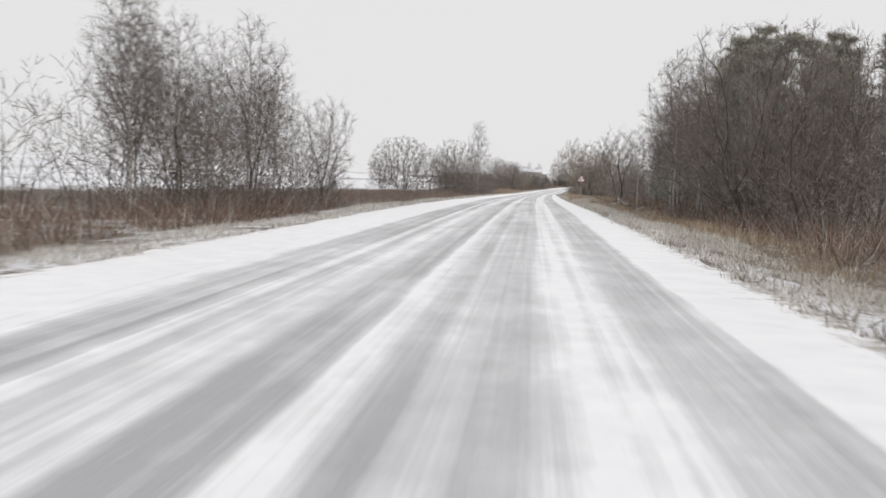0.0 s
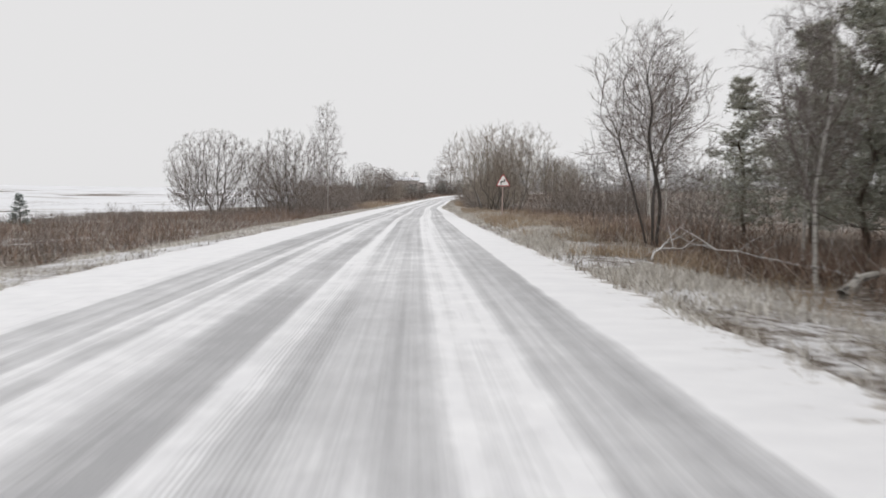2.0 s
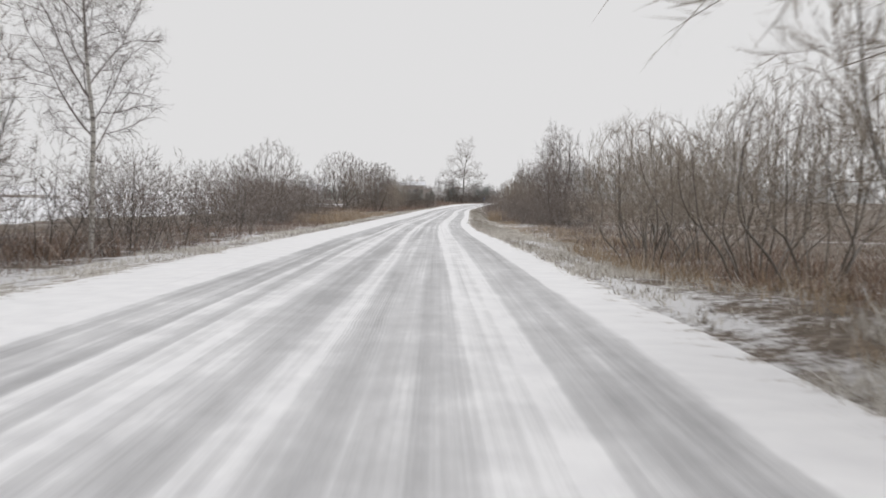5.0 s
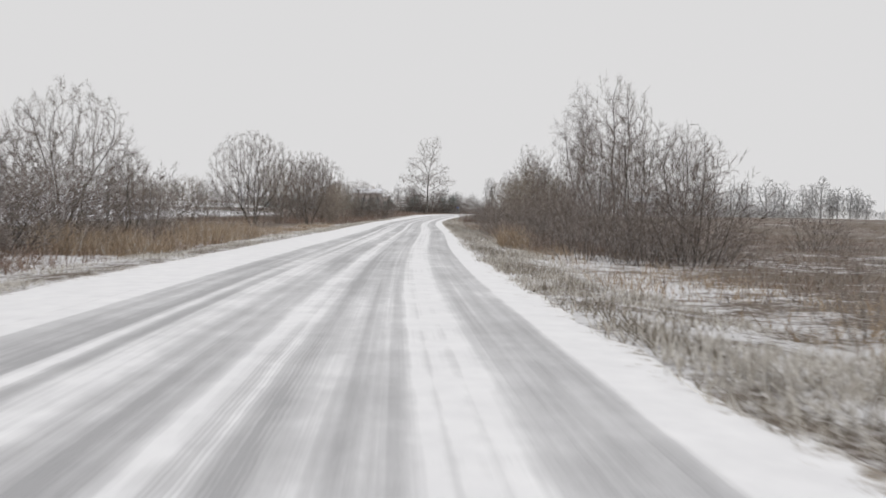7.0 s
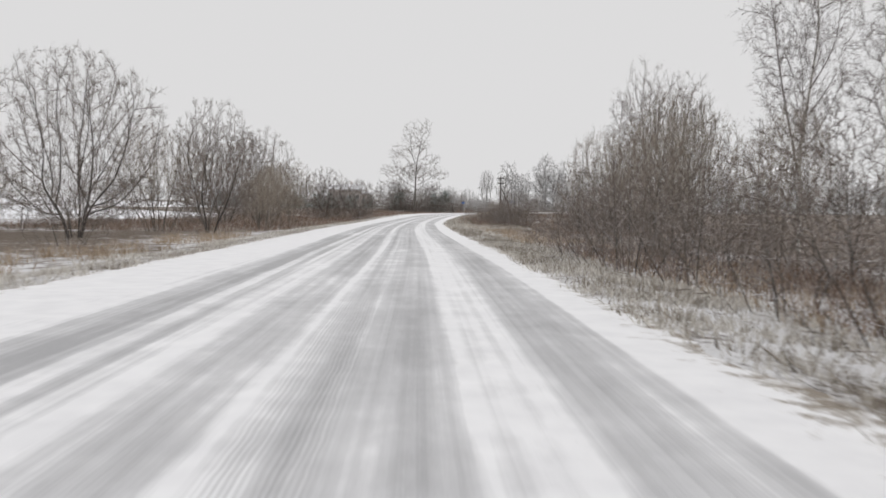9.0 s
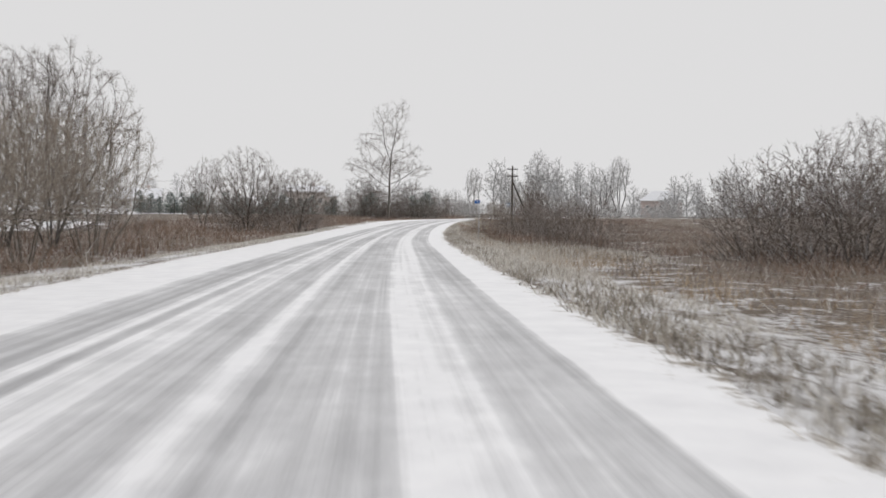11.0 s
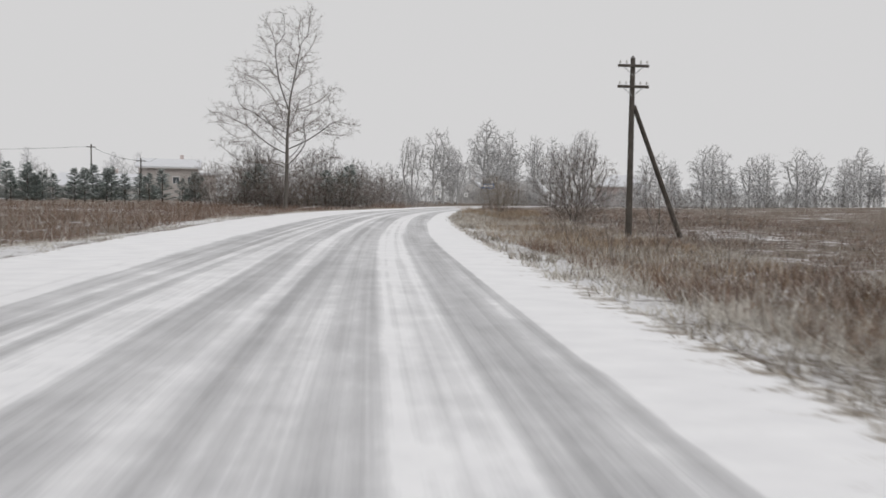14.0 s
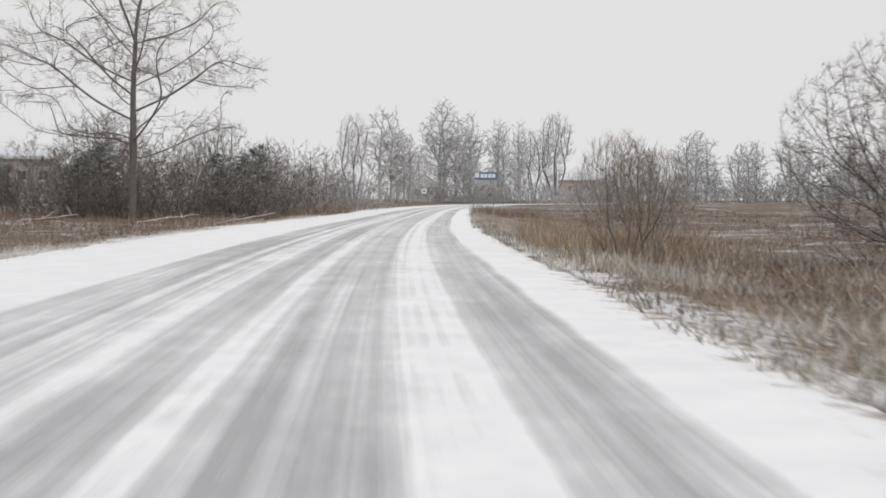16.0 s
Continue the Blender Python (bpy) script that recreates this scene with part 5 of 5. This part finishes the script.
def telegraph_pole(x, y):
    g = float(ground_z(x, y))
    ob = thing("telegraph_pole", pose(x, y, g, 0, 0, -8), "old dark wooden telegraph pole with two crossarms and a brace", "utility pole")
    top = 4.47 - g
    part("shaft", rod_bm((0, 0, -0.4), (0.0, 0, top), 0.125, 0.085, 14), POLE_WOOD, ob)
    part("brace", rod_bm((2.45, 0.9, -0.4), (0.08, 0.02, top - 1.68), 0.1, 0.08, 12), POLE_WOOD, ob, "slanting wooden brace")
    for z in (top - 0.28, top - 1.02):
        part("crossarm", box_bm(-0.57, -0.14, z - 0.05, 0.57, -0.07, z + 0.05, 0.01), POLE_WOOD, ob)
        for s in (-1, 1):
            part("arm_strut", rod_bm((s * 0.34, -0.08, z - 0.05), (0, -0.08, z - 0.34), 0.012, 0.012, 6), METAL, ob)
            for u in (0.26, 0.49):
                pin = part("insulator", rod_bm((s * u, -0.105, z + 0.05), (s * u, -0.105, z + 0.11), 0.012, 0.012, 6), METAL, ob, "steel pin with a porcelain bell")
                part("bell", rod_bm((s * u, -0.105, z + 0.1), (s * u, -0.105, z + 0.19), 0.045, 0.022, 10), PORCELAIN, pin)
    part("cap", rod_bm((0, 0, top), (0, 0, top + 0.1), 0.085, 0.02, 14), POLE_WOOD, ob)


def plain_pole(x, y, height):
    g = float(ground_z(x, y))
    ob = thing("power_pole", pose(x, y, g), "thin dark power pole beside the far houses", "utility pole", "far power poles")
    part("shaft", rod_bm((0, 0, -0.3), (0, 0, height), 0.13, 0.09, 8), POLE_WOOD, ob)
    part("crossarm", box_bm(-0.7, -0.06, height - 0.5, 0.7, 0.06, height - 0.38, 0.01), POLE_WOOD, ob)
    return Vector((x, y, g + height - 0.36))


def cable(a, b, sag):
    w = Wood()
    w.tube([a.lerp(b, i / 10) - Vector((0, 0, sag * 4 * (i / 10) * (1 - i / 10))) for i in range(11)], [0.02] * 11, 4)
    tagged(new("power_line", w.mesh("power_line", BLACK)), "thin black overhead power line between poles", "power line")


def house(x, y, turn, wide, deep, wall_h, roof_h, wall_mat, label, hip=False, windows=3, annex=0.0):
    g = float(ground_z(x, y)) - 0.1
    ob = thing("house", pose(x, y, g, 0, 0, turn), label, "house", "village houses")
    part("wall", box_bm(-wide / 2, -deep / 2, 0, wide / 2, deep / 2, wall_h, 0.03), wall_mat, ob)
    e, r = 0.55, 0.35
    bm = bmesh.new()
    inset = wide * 0.3 if hip else 0
    low = [bm.verts.new((sx * (wide / 2 + e), sy * (deep / 2 + e), wall_h + 0.02)) for sx, sy in ((-1, -1), (1, -1), (1, 1), (-1, 1))]
    lift = [bm.verts.new(v.co + Vector((0, 0, 0.22))) for v in low]
    ridge = [bm.verts.new((-wide / 2 - e + inset, 0, wall_h + roof_h)), bm.verts.new((wide / 2 + e - inset, 0, wall_h + roof_h))]
    bm.faces.new(low[::-1])
    for i in range(4):
        bm.faces.new((low[i], low[(i + 1) % 4], lift[(i + 1) % 4], lift[i]))
    bm.faces.new((lift[0], lift[1], ridge[1], ridge[0]))
    bm.faces.new((lift[2], lift[3], ridge[0], ridge[1]))
    bm.faces.new((lift[1], lift[2], ridge[1]))
    bm.faces.new((lift[3], lift[0], ridge[0]))
    roof = part("roof", bm, ROOF_SNOW, ob, "snow-covered roof")
    if not hip:
        for sx in (-1, 1):
            gm = bmesh.new()
            x0, x1 = sx * (wide / 2 + e - 0.25), sx * (wide / 2 + e + 0.02)
            ring = [[gm.verts.new((xx, -deep / 2 - e + 0.45, wall_h)), gm.verts.new((xx, deep / 2 + e - 0.45, wall_h)), gm.verts.new((xx, 0, wall_h + roof_h - 0.3))] for xx in (x0, x1)]
            gm.faces.new(ring[0])
            gm.faces.new(ring[1][::-1])
            for i in range(3):
                gm.faces.new((ring[0][i], ring[1][i], ring[1][(i + 1) % 3], ring[0][(i + 1) % 3]))
            bmesh.ops.recalc_face_normals(gm, faces=gm.faces)
            part("gable", gm, wall_mat, ob)
            win = part("window", box_bm(sx * (wide / 2) - 0.05 if sx < 0 else wide / 2 - 0.02, -0.6, wall_h * 0.5 - 0.6, sx * (wide / 2) + 0.02 if sx < 0 else wide / 2 + 0.05, 0.6, wall_h * 0.5 + 0.6, 0.01), WHITE, ob, "white window frame")
            part("pane", box_bm(sx * (wide / 2 + 0.062) - 0.008, -0.48, wall_h * 0.5 - 0.5, sx * (wide / 2 + 0.062) + 0.008, 0.48, wall_h * 0.5 + 0.5), GLASS_DARK, win)
    part("eave_board", box_bm(-wide / 2 - e, -deep / 2 - e - 0.03, wall_h - 0.14, wide / 2 + e, -deep / 2 - e + 0.02, wall_h + 0.06), TIMBER, ob)
    part("chimney", box_bm(wide * 0.18, 0.1, wall_h + roof_h * 0.5, wide * 0.18 + 0.6, 0.7, wall_h + roof_h + 0.7, 0.02), BRICK, roof)
    for i in range(windows):
        cx = -wide / 2 + wide * (i + 0.5) / windows
        win = part("window", box_bm(cx - 0.6, -deep / 2 - 0.05, wall_h * 0.62 - 0.65, cx + 0.6, -deep / 2 + 0.02, wall_h * 0.62 + 0.65, 0.01), WHITE, ob, "white window frame")
        part("pane", box_bm(cx - 0.5, -deep / 2 - 0.062, wall_h * 0.62 - 0.55, cx - 0.03, -deep / 2 - 0.045, wall_h * 0.62 + 0.55), GLASS_DARK, win)
        part("pane", box_bm(cx + 0.03, -deep / 2 - 0.062, wall_h * 0.62 - 0.55, cx + 0.5, -deep / 2 - 0.045, wall_h * 0.62 + 0.55), GLASS_DARK, win)
    if annex:
        part("annex", box_bm(wide / 2 - 0.2, -deep / 2 + 0.6, 0, wide / 2 + annex, deep / 2, wall_h * 0.8, 0.03), wall_mat, ob)
        part("annex_roof", box_bm(wide / 2 - 0.1, -deep / 2 + 0.2, wall_h * 0.8, wide / 2 + annex + 0.4, deep / 2 + 0.4, wall_h * 0.8 + 0.4, 0.08), ROOF_SNOW, ob, "snow-covered lean-to roof")
    return ob


def fence(x0, y0, x1, y1, height):
    ln = math.hypot(x1 - x0, y1 - y0)
    ob = thing("board_fence", pose(x0, y0, float(ground_z(x0, y0)), 0, 0, math.degrees(math.atan2(y1 - y0, x1 - x0))), "weathered board fence in front of the houses, paled for haze", "fence", "village fences")
    bm = box_bm(0, 0, -0.4, 0.19, 0.03, height)
    board = bpy.data.meshes.new("board")
    bm.to_mesh(board)
    bm.free()
    board.materials.append(FENCE)
    n = int(ln / 0.205)
    for i in range(n):
        b = piece("board", board, ob)
        b.location = (i * 0.205, (i % 2) * 0.012, -0.03 * (i % 3))
    for z in (0.35, height - 0.4):
        part("rail", box_bm(0, 0.035, z, ln, 0.085, z + 0.08), FENCE, ob)


def direction_board(x, y, turn):
    g = float(ground_z(x, y))
    ob = thing("direction_board", pose(x, y, g, 0, 0, turn), "small blue direction board with a white end on two posts", "road sign")
    for s in (-0.55, 0.55):
        part("post", rod_bm((s, 0.04, -0.3), (s, 0.04, 3.0), 0.035, 0.035, 10), METAL, ob)
    part("board", box_bm(-0.75, -0.02, 2.45, 0.75, 0.0, 2.98, 0.01), FADED_BLUE, ob, "blue board")
    part("white_end", box_bm(-0.73, -0.026, 2.6, -0.45, -0.0205, 2.94), WHITE, ob, "white panel")
    for x0, x1 in ((-0.36, -0.14), (-0.1, 0.1), (0.16, 0.4), (0.44, 0.64)):
        part("text_bar", box_bm(x0, -0.026, 2.6, x1, -0.0205, 2.86), WHITE, ob, "white bar of lettering")


def fallen_branch(a, b, r, seed, mat, label):
    """A snow-dusted dead branch that lies on the ground, with a few side shoots."""
    rng = random.Random(seed)
    ground_a, ground_b = Vector((*a, float(ground_z(*a)) + r)), Vector((*b, float(ground_z(*b)) + r + 0.35))
    w = Wood()
    n = 7
    pts = [ground_a.lerp(ground_b, i / n) + Vector((rng.gauss(0, 0.04), rng.gauss(0, 0.04), rng.uniform(0, 0.08) if i else -0.02)) for i in range(n + 1)]
    w.tube(pts, [r * (1 - 0.75 * i / n) for i in range(n + 1)], 7)
    for i in range(5):
        k = rng.randint(2, n - 1)
        d = Vector((rng.gauss(0, 1), rng.gauss(0, 1), rng.uniform(0.2, 1.0))).normalized()
        ln = rng.uniform(0.4, 1.1)
        w.tube([pts[k], pts[k] + d * ln * 0.5, pts[k] + d * ln + Vector((0, 0, -0.05))], [r * 0.4, r * 0.28, 0.006], 4)
    tagged(new("fallen_branch", w.mesh("fallen_branch", mat)), label, "branch", "fallen branches")


warning_sign(4.55, 86.3, -3)
direction_board(37.4, 384.5, -16)
fallen_branch((6.1, 54.6), (8.2, 56.4), 0.09, 1, BIRCH, "snow-dusted fallen birch trunk at the edge of the wood")
fallen_branch((7.9, 58.0), (5.9, 60.2), 0.035, 2, FALLEN, "pale dead branch lying in the verge grass")
fallen_branch((5.0, 60.5), (6.4, 63.4), 0.03, 3, FALLEN, "pale dead branch lying in the verge grass")
fallen_branch((5.3, 62.4), (6.6, 61.2), 0.035, 4, FALLEN, "pale dead branch lying in the verge grass")
fallen_branch((-9.0, 168), (-11.6, 171), 0.05, 5, FALLEN, "pale dead branch lying in the verge grass")
fallen_branch((-9.4, 172), (-12.4, 173.5), 0.05, 6, FALLEN, "pale dead branch lying in the verge grass")
fallen_branch((-8.6, 175), (-11.0, 176), 0.04, 7, FALLEN, "pale dead branch lying in the verge grass")
fallen_branch((15.3, 376.5), (18.6, 378.8), 0.07, 8, FALLEN, "snow-covered fallen limb beside the old tree")
fallen_branch((19.4, 377.2), (23.0, 379.6), 0.06, 9, FALLEN, "snow-covered fallen limb beside the old tree")
fallen_branch((10.2, 374.0), (12.8, 375.8), 0.05, 10, FALLEN, "snow-covered fallen limb beside the old tree")
fallen_branch((17.2, 283.6), (18.8, 285.2), 0.05, 11, FALLEN, "pale dead branch lying in the verge grass")
fallen_branch((21.0, 282.5), (23.4, 284.6), 0.05, 12, FALLEN, "pale dead branch lying in the verge grass")
kilometre_sign(13.77, 276.7, -10)
square_sign(44.5, 443, -8, 2.7)
square_sign(52.7, 454, -14, 2.5)
telegraph_pole(24.4, 319.3)
ends = [plain_pole(-4.3, 430, 6.2), plain_pole(-12.0, 434, 8.4), plain_pole(-60, 446, 8.0)]
cable(ends[2], ends[1], 0.8)
cable(ends[1], ends[0], 0.5)
cable(ends[0], Vector((-3.4, 444.8, 6.0)), 0.3)
house(-1.6, 449, 2, 9.6, 8.0, 5.4, 1.7, PLASTER, "two-storey beige house with a low snow-covered roof", windows=4, annex=3.0)
house(-11.0, 436, 0, 11.0, 6.0, 1.9, 2.2, TIMBER, "low grey wooden barn with a broad snowy roof", windows=1)
house(-38, 432, 8, 9.0, 7.0, 2.8, 2.6, TIMBER, "far wooden house with a snow-covered gable roof")
house(140.5, 578, -22, 16.5, 12.0, 6.4, 4.4, BRICK, "red-brown brick house with a snowy hipped roof", hip=True)
house(92, 531, 62, 10.0, 8.0, 3.4, 4.6, TIMBER, "grey house with a steep snow-covered gable roof")
house(74, 528, 70, 9.0, 8.0, 3.0, 3.6, TIMBER, "grey house with a snow-covered gable roof behind the birches")
house(190, 440, -35, 10.0, 8.0, 3.2, 3.0, TIMBER, "far house with a snow-covered roof and haze-paled walls")
fence(-34, 426, -8, 436, 1.7)
fence(76, 516, 92, 518, 1.4)
